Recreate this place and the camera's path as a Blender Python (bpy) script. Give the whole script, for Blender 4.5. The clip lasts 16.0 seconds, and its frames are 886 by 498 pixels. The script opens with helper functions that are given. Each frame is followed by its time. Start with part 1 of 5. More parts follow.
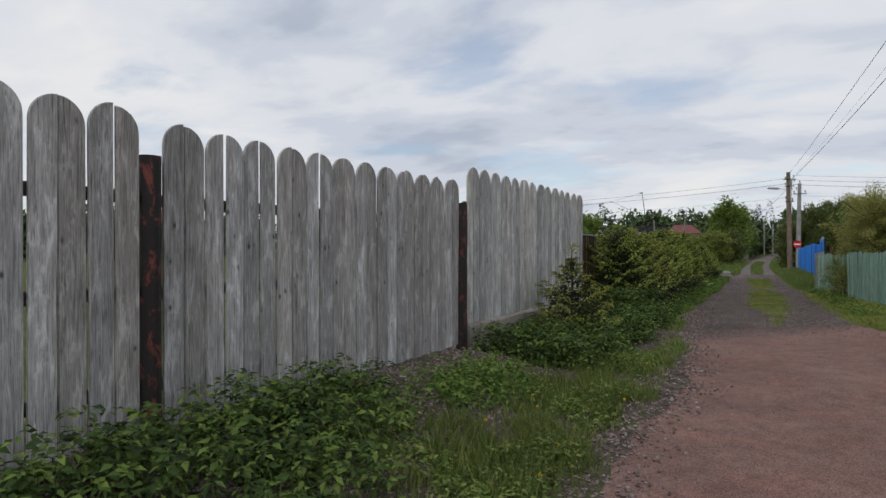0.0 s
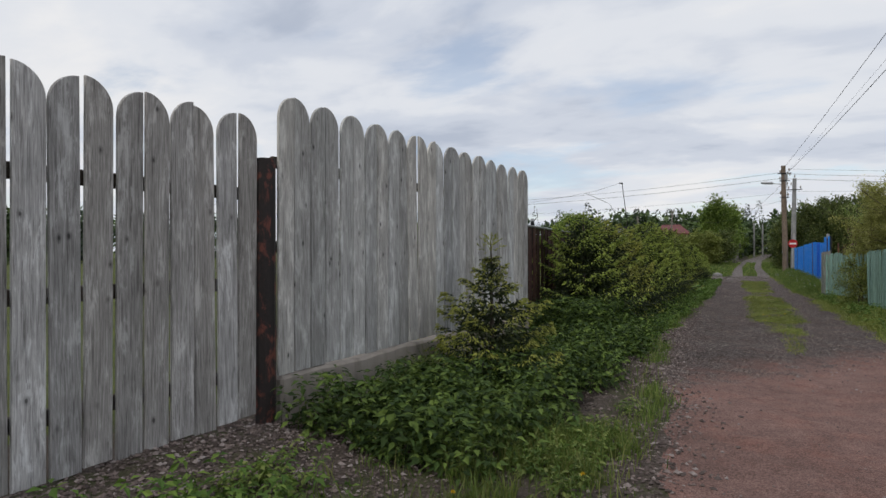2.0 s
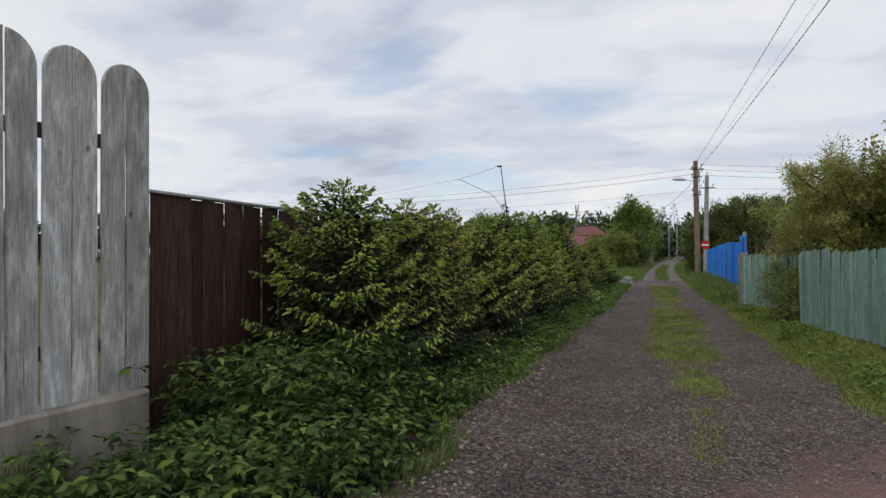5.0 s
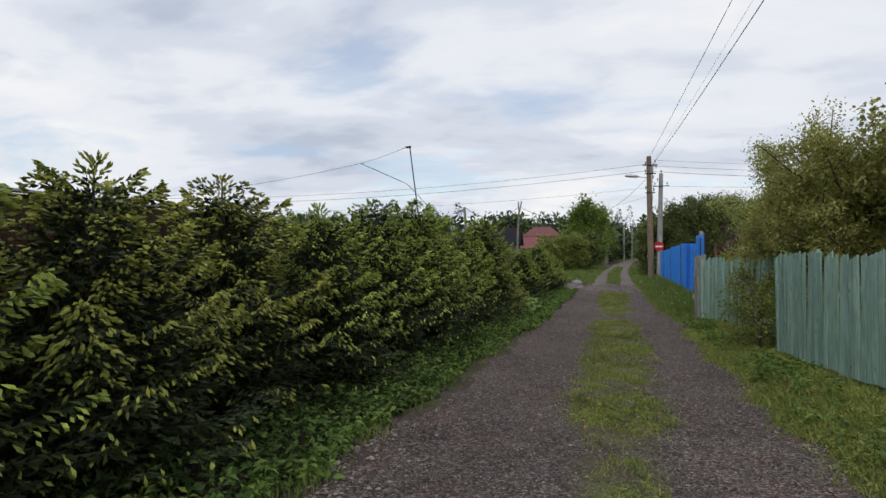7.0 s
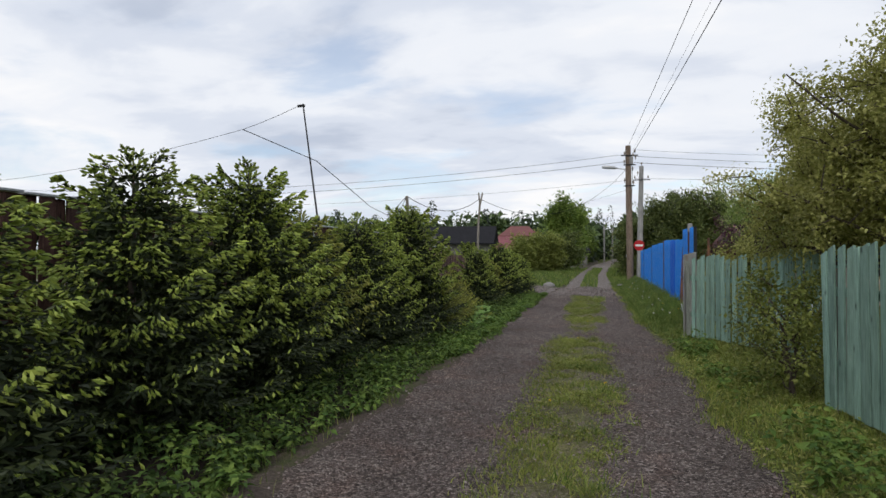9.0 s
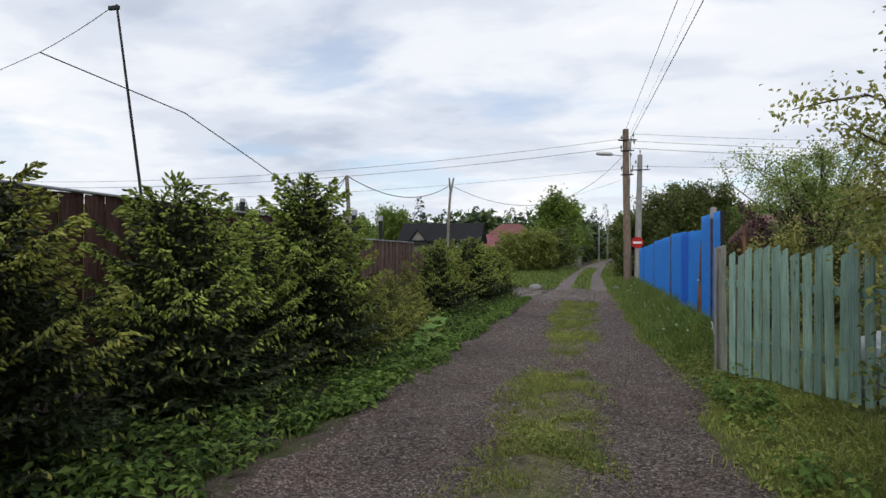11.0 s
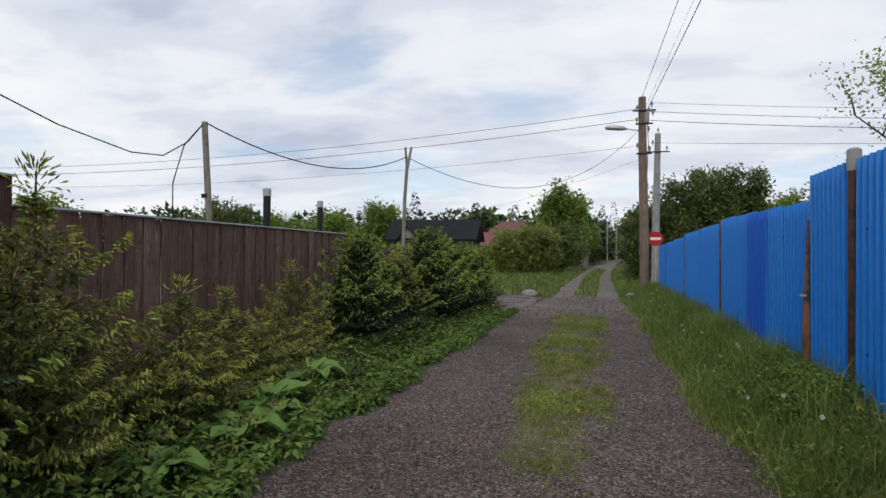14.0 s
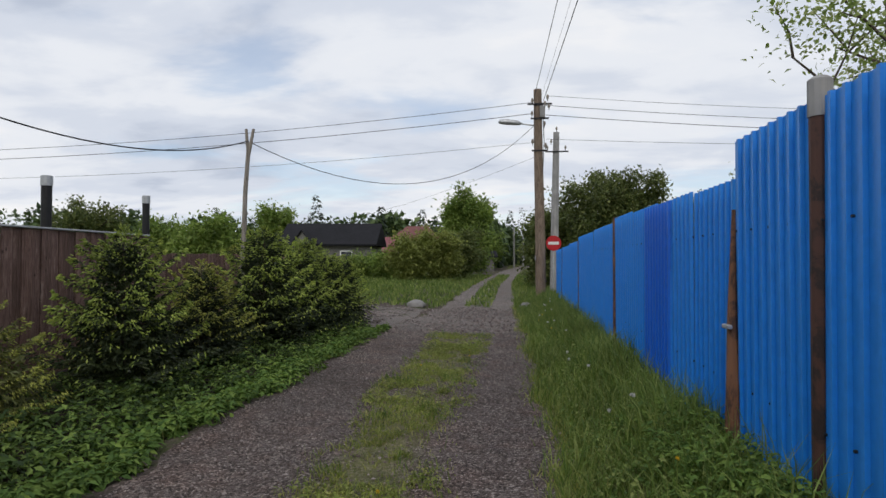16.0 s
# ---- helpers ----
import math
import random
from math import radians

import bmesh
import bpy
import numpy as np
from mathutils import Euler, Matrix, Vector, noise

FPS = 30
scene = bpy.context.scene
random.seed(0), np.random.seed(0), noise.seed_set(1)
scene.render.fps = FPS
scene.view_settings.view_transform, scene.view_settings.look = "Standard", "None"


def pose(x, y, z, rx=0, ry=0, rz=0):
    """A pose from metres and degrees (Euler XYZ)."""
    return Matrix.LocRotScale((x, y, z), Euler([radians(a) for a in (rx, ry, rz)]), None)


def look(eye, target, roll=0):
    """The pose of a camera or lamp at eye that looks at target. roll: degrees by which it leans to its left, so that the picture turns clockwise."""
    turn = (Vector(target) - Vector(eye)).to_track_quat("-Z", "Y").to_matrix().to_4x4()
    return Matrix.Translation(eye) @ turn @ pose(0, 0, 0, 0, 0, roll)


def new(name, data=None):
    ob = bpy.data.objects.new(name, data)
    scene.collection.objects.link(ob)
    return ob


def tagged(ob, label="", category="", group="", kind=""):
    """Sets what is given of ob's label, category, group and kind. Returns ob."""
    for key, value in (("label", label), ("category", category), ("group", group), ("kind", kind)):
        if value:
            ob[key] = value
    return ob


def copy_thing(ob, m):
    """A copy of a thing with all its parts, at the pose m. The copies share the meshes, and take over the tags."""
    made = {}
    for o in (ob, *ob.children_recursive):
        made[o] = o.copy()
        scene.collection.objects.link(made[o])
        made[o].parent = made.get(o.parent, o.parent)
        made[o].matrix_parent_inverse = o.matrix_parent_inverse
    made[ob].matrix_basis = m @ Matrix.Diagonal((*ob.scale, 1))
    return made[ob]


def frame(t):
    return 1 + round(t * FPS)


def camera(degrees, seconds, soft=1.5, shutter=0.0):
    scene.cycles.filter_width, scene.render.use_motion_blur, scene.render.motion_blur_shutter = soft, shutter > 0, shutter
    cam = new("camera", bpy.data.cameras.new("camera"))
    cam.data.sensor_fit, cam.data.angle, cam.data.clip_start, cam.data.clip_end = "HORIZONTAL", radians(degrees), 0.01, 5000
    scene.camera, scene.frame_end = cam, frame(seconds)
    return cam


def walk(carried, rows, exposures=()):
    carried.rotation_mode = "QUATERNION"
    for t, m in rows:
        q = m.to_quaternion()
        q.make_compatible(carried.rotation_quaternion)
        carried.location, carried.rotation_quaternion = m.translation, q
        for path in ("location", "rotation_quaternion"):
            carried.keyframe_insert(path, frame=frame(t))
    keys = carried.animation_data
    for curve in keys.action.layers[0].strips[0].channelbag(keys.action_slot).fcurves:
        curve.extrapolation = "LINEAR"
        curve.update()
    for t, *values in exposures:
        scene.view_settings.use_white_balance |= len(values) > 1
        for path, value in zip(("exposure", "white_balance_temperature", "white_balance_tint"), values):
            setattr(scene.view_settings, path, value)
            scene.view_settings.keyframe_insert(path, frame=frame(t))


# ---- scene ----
cam = camera(72.1, 16.0)
METRES, EYE, TILT, LEAN, TURN = 27.0, 1.40, 0.0, 0.0, 26.7
ROWS = [
    (0.0, 0.0, 0.0, 0.0, 0.0, 0.0, 0.04),
    (0.5, 0.0126, 0.0319, -0.0005, -0.3, 0.07, 0.14),
    (1.0, 0.0249, 0.0615, -0.0004, -0.52, 0.15, 0.22),
    (1.5, 0.0381, 0.0938, -0.0016, -0.53, 0.1, 0.2),
    (2.0, 0.0517, 0.1237, -0.0026, -0.92, 0.16, 0.19),
    (2.5, 0.0663, 0.1556, -0.003, -1.43, 0.12, 0.14),
    (3.0, 0.082, 0.1843, -0.0037, -2.19, 0.18, 0.12),
    (3.5, 0.0989, 0.2119, -0.0035, -2.88, 0.15, 0.08),
    (4.0, 0.1163, 0.2384, -0.0042, -4.03, 0.27, 0.15),
    (4.5, 0.1336, 0.2643, -0.0038, -5.33, 0.3, 0.16),
    (5.0, 0.1509, 0.2899, -0.0044, -7.49, 0.38, 0.22),
    (7.5, 0.2338, 0.4224, -0.0039, -11.2, 0.45, -0.04),
    (8.0, 0.2513, 0.4507, -0.0046, -11.24, 0.48, -0.05),
    (8.5, 0.2684, 0.4771, -0.0045, -12.11, 0.49, -0.07),
    (9.0, 0.2846, 0.5053, -0.0065, -12.74, 0.52, -0.08),
    (9.5, 0.3014, 0.534, -0.0072, -12.65, 0.48, -0.13),
    (10.0, 0.3182, 0.5647, -0.009, -12.7, 0.49, -0.16),
    (12.5, 0.3911, 0.7091, -0.01, -13.83, 0.45, -0.28),
    (13.0, 0.4044, 0.7378, -0.0105, -12.65, 0.49, -0.37),
    (13.5, 0.4185, 0.7643, -0.0108, -12.65, 0.5, -0.28),
    (14.0, 0.4332, 0.7921, -0.0122, -12.49, 0.52, -0.29),
    (14.5, 0.4485, 0.8151, -0.0122, -13.02, 0.58, -0.23),
    (15.0, 0.4648, 0.8385, -0.0131, -13.33, 0.64, -0.23),
    (15.5, 0.4795, 0.8534, -0.0122, -17.39, 0.78, -0.09),
    (16.0, 0.492, 0.8641, -0.0112, -20.59, 1.07, -0.07),
]
walk(cam, [(t, pose(0, 0, EYE, TILT, LEAN, TURN) @ pose(METRES * x, METRES * y, METRES * z, 90 + pitch, roll, yaw)) for t, x, y, z, yaw, pitch, roll in ROWS],
     [(0.0, -0.24), (2.0, -0.18), (5.0, -0.15), (7.5, -0.03), (9.0, 0.04), (10.0, 0.09), (12.5, 0.05), (14.0, 0.0), (16.0, -0.06)])

# ---- world, sun ----
SUN_EL, SUN_AZ = 50.0, 186.0          # degrees above the horizon; clockwise from +y
world = bpy.data.worlds.new("overcast_sky")
scene.world = world
world.use_nodes = True
wt = world.node_tree
wt.nodes.clear()


def wnode(kind, **inputs):
    n = wt.nodes.new(kind)
    for k, v in inputs.items():
        n.inputs[k].default_value = v
    return n


def wmath(op, a, b=None, clamp=False):
    n = wt.nodes.new("ShaderNodeMath")
    n.operation, n.use_clamp = op, clamp
    for i, v in enumerate((a, b)):
        if v is None:
            continue
        if isinstance(v, (int, float)):
            n.inputs[i].default_value = v
        else:
            wt.links.new(v, n.inputs[i])
    return n.outputs[0]


sky = wt.nodes.new("ShaderNodeTexSky")
sky.sky_type, sky.sun_disc = "NISHITA", False
sky.sun_elevation, sky.sun_rotation = radians(SUN_EL), radians(SUN_AZ)
coord = wt.nodes.new("ShaderNodeTexCoord")
sep = wt.nodes.new("ShaderNodeSeparateXYZ")
wt.links.new(coord.outputs["Generated"], sep.inputs[0])
up = wmath("ADD", wmath("MAXIMUM", sep.outputs[2], 0.0), 0.16)
flat = wt.nodes.new("ShaderNodeCombineXYZ")
wt.links.new(wmath("DIVIDE", sep.outputs[0], up), flat.inputs[0])
wt.links.new(wmath("DIVIDE", sep.outputs[1], up), flat.inputs[1])


def cloud_noise(scale, detail, rough, offset, stretch=(1, 1, 1)):
    m = wt.nodes.new("ShaderNodeMapping")
    m.inputs["Location"].default_value, m.inputs["Scale"].default_value = offset, stretch
    m.inputs["Rotation"].default_value = (0, 0, radians(35))
    wt.links.new(flat.outputs[0], m.inputs[0])
    n = wnode("ShaderNodeTexNoise", Scale=scale, Detail=detail, Roughness=rough, Distortion=0.35)
    wt.links.new(m.outputs[0], n.inputs["Vector"])
    return n.outputs["Fac"]


def wramp(fac, stops):
    r = wt.nodes.new("ShaderNodeValToRGB")
    r.color_ramp.interpolation = "EASE"
    while len(r.color_ramp.elements) < len(stops):
        r.color_ramp.elements.new(0.5)
    for e, (p, c) in zip(r.color_ramp.elements, stops):
        e.position, e.color = p, (*c, 1)
    wt.links.new(fac, r.inputs[0])
    return r.outputs[0]


CLOUD_LIGHT, SKY_LIGHT = 0.965, 0.15
big = cloud_noise(0.55, 6.0, 0.52, (1.3, 0.4, 0), (1.0, 1.35, 1.0))
fine = cloud_noise(1.7, 8.0, 0.55, (4.1, 2.2, 0), (1.0, 1.5, 1.0))
lump = wmath("ADD", wmath("MULTIPLY", big, 0.72), wmath("MULTIPLY", fine, 0.28))
white = wramp(lump, [(0.38, (0.54, 0.60, 0.72)), (0.46, (0.72, 0.77, 0.87)), (0.53, (0.87, 0.90, 0.96)), (0.62, (0.985, 0.985, 1.0))])
hole = wramp(cloud_noise(0.9, 6.0, 0.55, (7.7, 1.1, 0), (1.0, 1.6, 1.0)), [(0.50, (0, 0, 0)), (0.66, (0.5, 0.5, 0.5))])
bg_cloud = wnode("ShaderNodeBackground", Strength=CLOUD_LIGHT)
bg_sky = wnode("ShaderNodeBackground", Strength=SKY_LIGHT)
wt.links.new(white, bg_cloud.inputs[0])
wt.links.new(sky.outputs[0], bg_sky.inputs[0])
wmix = wt.nodes.new("ShaderNodeMixShader")
wt.links.new(hole, wmix.inputs[0])
wt.links.new(bg_cloud.outputs[0], wmix.inputs[1])
wt.links.new(bg_sky.outputs[0], wmix.inputs[2])
wout = wt.nodes.new("ShaderNodeOutputWorld")
wt.links.new(wmix.outputs[0], wout.inputs[0])

sun_data = bpy.data.lights.new("sun", "SUN")
sun_data.energy, sun_data.angle, sun_data.color = 1.5, radians(22), (1.0, 0.96, 0.9)
sun = new("sun", sun_data)
az, el = radians(SUN_AZ), radians(SUN_EL)
sun.matrix_world = look((0, 0, 30), (-math.sin(az) * 20 * math.cos(el), -math.cos(az) * 20 * math.cos(el), 30 - 20 * math.sin(el)))


# ---- materials ----
class Nodes:
    """A small builder for one material's node tree."""

    def __init__(self, name):
        self.mat = bpy.data.materials.new(name)
        self.mat.use_nodes = True
        self.tree = self.mat.node_tree
        self.tree.nodes.clear()
        self.out = self.tree.nodes.new("ShaderNodeOutputMaterial")

    def add(self, kind, **inputs):
        n = self.tree.nodes.new(kind)
        for k, v in inputs.items():
            self.put(n.inputs[k.replace("_", " ")], v)
        return n

    def put(self, socket, v):
        if isinstance(v, bpy.types.NodeSocket):
            self.tree.links.new(v, socket)
        else:
            socket.default_value = v

    def calc(self, op, a, b=0.0, clamp=False):
        n = self.tree.nodes.new("ShaderNodeMath")
        n.operation, n.use_clamp = op, clamp
        self.put(n.inputs[0], a)
        self.put(n.inputs[1], b)
        return n.outputs[0]

    def vec(self, where="Object", scale=(1, 1, 1), jitter=False):
        src = self.add("ShaderNodeNewGeometry").outputs["Position"] if where == "World" else self.add("ShaderNodeTexCoord").outputs[where]
        m = self.add("ShaderNodeMapping", Scale=scale)
        self.put(m.inputs[0], src)
        if jitter:
            rnd = self.add("ShaderNodeObjectInfo").outputs["Random"]
            c = self.add("ShaderNodeCombineXYZ", X=self.calc("MULTIPLY", rnd, 37.0), Y=self.calc("MULTIPLY", rnd, 71.0), Z=self.calc("MULTIPLY", rnd, 53.0))
            self.put(m.inputs["Location"], c.outputs[0])
        return m.outputs[0]

    def noise(self, vector, scale, detail=5.0, rough=0.6, warp=0.0):
        return self.add("ShaderNodeTexNoise", Vector=vector, Scale=scale, Detail=detail, Roughness=rough, Distortion=warp).outputs["Fac"]

    def ramp(self, fac, *stops):
        r = self.add("ShaderNodeValToRGB")
        while len(r.color_ramp.elements) < len(stops):
            r.color_ramp.elements.new(0.5)
        for e, (p, c) in zip(r.color_ramp.elements, stops):
            e.position, e.color = p, (*c, 1) if isinstance(c, tuple) else (c, c, c, 1)
        self.put(r.inputs[0], fac)
        return r.outputs[0]

    def mix(self, fac, a, b, blend="MIX"):
        n = self.add("ShaderNodeMix")
        n.data_type, n.blend_type = "RGBA", blend
        self.put(n.inputs[0], fac)
        for sock, v in ((n.inputs[6], a), (n.inputs[7], b)):
            self.put(sock, (*v, 1) if isinstance(v, tuple) else v)
        return n.outputs[2]

    def value(self, col, v):
        h = self.add("ShaderNodeHueSaturation", Color=col)
        self.put(h.inputs["Value"], v)
        return h.outputs[0]

    def done(self, color, rough=0.8, metal=0.0, height=None, bump=0.3, dist=0.01, translucent=0.0, spec=0.5):
        p = self.add("ShaderNodeBsdfPrincipled", Roughness=rough, Metallic=metal)
        p.inputs["Specular IOR Level"].default_value = spec
        self.put(p.inputs["Base Color"], (*color, 1) if isinstance(color, tuple) else color)
        if height is not None:
            b = self.add("ShaderNodeBump", Strength=bump, Distance=dist, Height=height)
            self.put(p.inputs["Normal"], b.outputs[0])
        last = p.outputs[0]
        if translucent:
            t = self.add("ShaderNodeBsdfTranslucent")
            self.put(t.inputs[0], (*color, 1) if isinstance(color, tuple) else color)
            m = self.add("ShaderNodeMixShader")
            m.inputs[0].default_value = translucent
            self.put(m.inputs[1], last)
            self.put(m.inputs[2], t.outputs[0])
            last = m.outputs[0]
        self.put(self.out.inputs[0], last)
        return self.mat


def wood(name, dark, mid, light, paint=None, paint_from=0.55, knots=True, rough=0.85, vary=0.35, axis=2, tint=0.7):
    """Sawn weathered wood: fine grain along one axis, blotches, knots, cracks and flakes of old paint."""
    n = Nodes(name)

    def lengthwise(across, along):
        k = [across] * 3
        k[axis] = along
        return n.vec("Object", tuple(k), jitter=True)

    grain = n.noise(lengthwise(120.0, 4.5), 1.0, 10.0, 0.72, 0.8)
    col = n.ramp(grain, (0.36, dark), (0.5, mid), (0.64, light))
    blot = n.noise(lengthwise(11.0, 3.2), 1.0, 6.0, 0.65, 0.4)
    if paint:
        flake = n.noise(lengthwise(95.0, 11.0), 1.0, 7.0, 0.75, 0.5)
        fl = n.calc("ADD", n.calc("MULTIPLY", blot, 0.55), n.calc("MULTIPLY", flake, 0.45))
        col = n.mix(n.ramp(fl, (paint_from - 0.02, 0.0), (paint_from + 0.025, 0.62)), col, paint)
    crack = n.noise(lengthwise(95.0, 1.6), 1.0, 3.0, 0.5, 0.3)
    col = n.mix(n.ramp(crack, (0.27, 0.75), (0.32, 0.0)), col, tuple(c * 0.3 for c in dark))
    if knots:
        vo = n.add("ShaderNodeTexVoronoi", Vector=lengthwise(13.0, 7.5), Scale=0.62)
        col = n.mix(n.ramp(vo.outputs["Distance"], (0.05, 0.9), (0.075, 0.45), (0.15, 0.0)), col, tuple(c * 0.3 for c in dark))
    rnd = n.add("ShaderNodeObjectInfo").outputs["Random"]
    col = n.value(col, n.calc("ADD", n.calc("MULTIPLY", rnd, vary), 1.0 - vary / 2))
    col = n.value(col, n.ramp(blot, (0.3, 0.74), (0.7, 1.18)))
    hue = n.add("ShaderNodeMath")
    hue.operation = "FRACT"
    n.put(hue.inputs[0], n.calc("MULTIPLY", rnd, 7.3))
    col = n.mix(n.calc("MULTIPLY", hue.outputs[0], tint), col, n.mix(1.0, col, (0.97, 0.91, 0.84), "MULTIPLY"))
    return n.done(col, rough, height=n.calc("ADD", grain, n.ramp(crack, (0.27, 0.0), (0.33, 1.0))), bump=0.6, dist=0.006, spec=0.2)


def leafy(name, a, b, c, translucent=0.3, rough=0.55):
    n = Nodes(name)
    rnd = n.add("ShaderNodeNewGeometry").outputs["Random Per Island"]
    col = n.ramp(rnd, (0.0, a), (0.5, b), (1.0, c))
    broad = n.noise(n.vec("World", (1, 1, 1)), 1.3, 4.0, 0.6)
    col = n.value(col, n.ramp(broad, (0.3, 0.7), (0.7, 1.25)))
    return n.done(col, rough, translucent=translucent, spec=0.3)


def plain(name, color, rough=0.6, metal=0.0, scale=12.0, vary=0.25, bump=0.15, where="Object"):
    n = Nodes(name)
    v = n.vec(where, (1, 1, 1), jitter=where == "Object")
    f = n.noise(v, scale, 6.0, 0.65)
    g = n.noise(v, scale * 0.18, 4.0, 0.6)
    col = n.value(n.mix(0.0, color, color), n.ramp(f, (0.3, 1 - vary), (0.7, 1 + vary * 0.6)))
    col = n.value(col, n.ramp(g, (0.3, 1 - vary * 0.6), (0.7, 1 + vary * 0.5)))
    return n.done(col, rough, metal, height=f, bump=bump, dist=0.004, spec=0.25)


def ground_material():
    n = Nodes("soil_and_turf")
    v = n.vec("World")
    a, b, c = n.noise(v, 0.9, 6.0, 0.65), n.noise(v, 7.0, 6.0, 0.7), n.noise(v, 45.0, 4.0, 0.7)
    turf = n.ramp(b, (0.3, (0.032, 0.042, 0.016)), (0.55, (0.068, 0.08, 0.025)), (0.8, (0.13, 0.122, 0.05)))
    soil = n.ramp(c, (0.3, (0.035, 0.028, 0.023)), (0.55, (0.085, 0.068, 0.056)), (0.75, (0.18, 0.155, 0.135)))
    col = n.mix(n.ramp(n.calc("ADD", n.calc("MULTIPLY", a, 0.6), n.calc("MULTIPLY", b, 0.4)), (0.42, 0.0), (0.51, 1.0)), turf, soil)
    pos = n.add("ShaderNodeSeparateXYZ", Vector=n.add("ShaderNodeNewGeometry").outputs["Position"])
    mown = n.ramp(b, (0.3, (0.05, 0.065, 0.018)), (0.55, (0.10, 0.115, 0.033)), (0.8, (0.20, 0.18, 0.08)))
    mown = n.value(mown, n.ramp(a, (0.3, 0.6), (0.7, 1.2)))
    col = n.mix(n.calc("GREATER_THAN", n.calc("ABSOLUTE", n.calc("ADD", pos.outputs[0], 1.4)), 2.7), col, mown)
    # dark soil under the spruce row, their shade painted in as a near-black band
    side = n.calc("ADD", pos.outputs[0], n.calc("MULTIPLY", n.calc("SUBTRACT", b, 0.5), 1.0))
    shaded_soil = n.calc("MULTIPLY", n.calc("MULTIPLY", n.calc("LESS_THAN", side, -1.45), n.calc("GREATER_THAN", pos.outputs[0], -3.9)), n.calc("MULTIPLY", n.calc("GREATER_THAN", pos.outputs[1], 7.5), n.calc("LESS_THAN", pos.outputs[1], 39.0)))
    col = n.mix(shaded_soil, col, n.ramp(c, (0.3, (0.012, 0.009, 0.007)), (0.7, (0.045, 0.034, 0.026))))
    return n.done(col, 0.95, height=n.calc("ADD", b, c), bump=0.7, dist=0.03, spec=0.15)


def road_material():
    n = Nodes("gravel_road")
    v = n.vec("World")
    pos = n.add("ShaderNodeSeparateXYZ", Vector=n.add("ShaderNodeNewGeometry").outputs["Position"])
    px, py = pos.outputs[0], pos.outputs[1]
    a, b = n.noise(v, 0.7, 5.0, 0.6), n.noise(v, 5.0, 6.0, 0.7)
    cell = n.add("ShaderNodeTexVoronoi", Vector=v, Scale=62.0)
    cell2 = n.add("ShaderNodeTexVoronoi", Vector=v, Scale=150.0)
    spec = n.add("ShaderNodeSeparateColor", Color=cell.outputs["Color"]).outputs[0]
    spec2 = n.add("ShaderNodeSeparateColor", Color=cell2.outputs["Color"]).outputs[0]
    stone = n.calc("ADD", n.calc("MULTIPLY", spec, 0.55), n.calc("MULTIPLY", spec2, 0.45))
    grey = n.ramp(stone, (0.12, (0.022, 0.017, 0.015)), (0.48, (0.084, 0.066, 0.06)), (0.72, (0.155, 0.126, 0.113)), (0.92, (0.35, 0.31, 0.285)))
    red = n.ramp(n.calc("ADD", n.calc("MULTIPLY", spec2, 0.72), n.calc("MULTIPLY", b, 0.28)), (0.2, (0.114, 0.066, 0.055)), (0.5, (0.180, 0.107, 0.090)), (0.85, (0.258, 0.162, 0.139)))
    edge = n.calc("ADD", py, n.calc("MULTIPLY", n.calc("SUBTRACT", b, 0.5), 2.6))
    edge = n.calc("ADD", edge, n.calc("MULTIPLY", n.calc("SUBTRACT", a, 0.5), 4.0))
    edge = n.calc("SUBTRACT", edge, n.calc("MULTIPLY", px, 1.3))
    redness = n.calc("SUBTRACT", 1.0, n.calc("SMOOTH_MIN", n.calc("MAXIMUM", n.calc("MULTIPLY", n.calc("SUBTRACT", edge, 11.0), 1.1), 0.0), 1.0))
    col = n.mix(redness, grey, red)
    cross = n.ramp(n.calc("MULTIPLY", n.calc("ADD", py, n.calc("MULTIPLY", n.calc("SUBTRACT", b, 0.5), 3.0)), 0.01), (0.375, 0.0), (0.395, 1.0))
    warm = n.noise(v, 1.9, 5.0, 0.7)
    col = n.mix(n.ramp(warm, (0.48, 0.0), (0.68, 0.55)), col, n.mix(1.0, col, (1.25, 0.98, 0.88), "MULTIPLY"))
    col = n.mix(n.calc("MULTIPLY", cross, 0.22), col, (0.36, 0.34, 0.32))
    off = n.calc("ABSOLUTE", n.calc("SUBTRACT", px, 0.48))
    turf = n.calc("ADD", off, n.calc("MULTIPLY", n.calc("SUBTRACT", b, 0.5), 0.55))
    turf = n.calc("MULTIPLY", n.ramp(turf, (0.14, 0.6), (0.34, 0.0)), n.calc("MULTIPLY", n.calc("MULTIPLY", n.calc("GREATER_THAN", py, 15.0), n.calc("LESS_THAN", py, 38.4)), n.calc("GREATER_THAN", n.calc("ABSOLUTE", n.calc("SUBTRACT", py, 27.4)), 0.85)))
    col = n.mix(n.calc("MULTIPLY", turf, n.ramp(a, (0.36, 0.1), (0.5, 1.0))), col, n.ramp(b, (0.3, (0.07, 0.085, 0.022)), (0.7, (0.17, 0.17, 0.05))))
    col = n.value(col, n.ramp(a, (0.3, 0.78), (0.7, 1.22)))
    col = n.value(col, n.ramp(b, (0.3, 0.84), (0.7, 1.14)))
    hgt = n.calc("SUBTRACT", 1.0, n.calc("ADD", n.calc("MULTIPLY", cell.outputs["Distance"], 0.6), n.calc("MULTIPLY", cell2.outputs["Distance"], 0.4)))
    return n.done(col, 0.92, height=n.calc("ADD", n.calc("MULTIPLY", hgt, n.calc("SUBTRACT", 1.15, n.calc("MULTIPLY", redness, 0.7))), n.calc("MULTIPLY", b, 0.6)), bump=0.9, dist=0.022, spec=0.2)


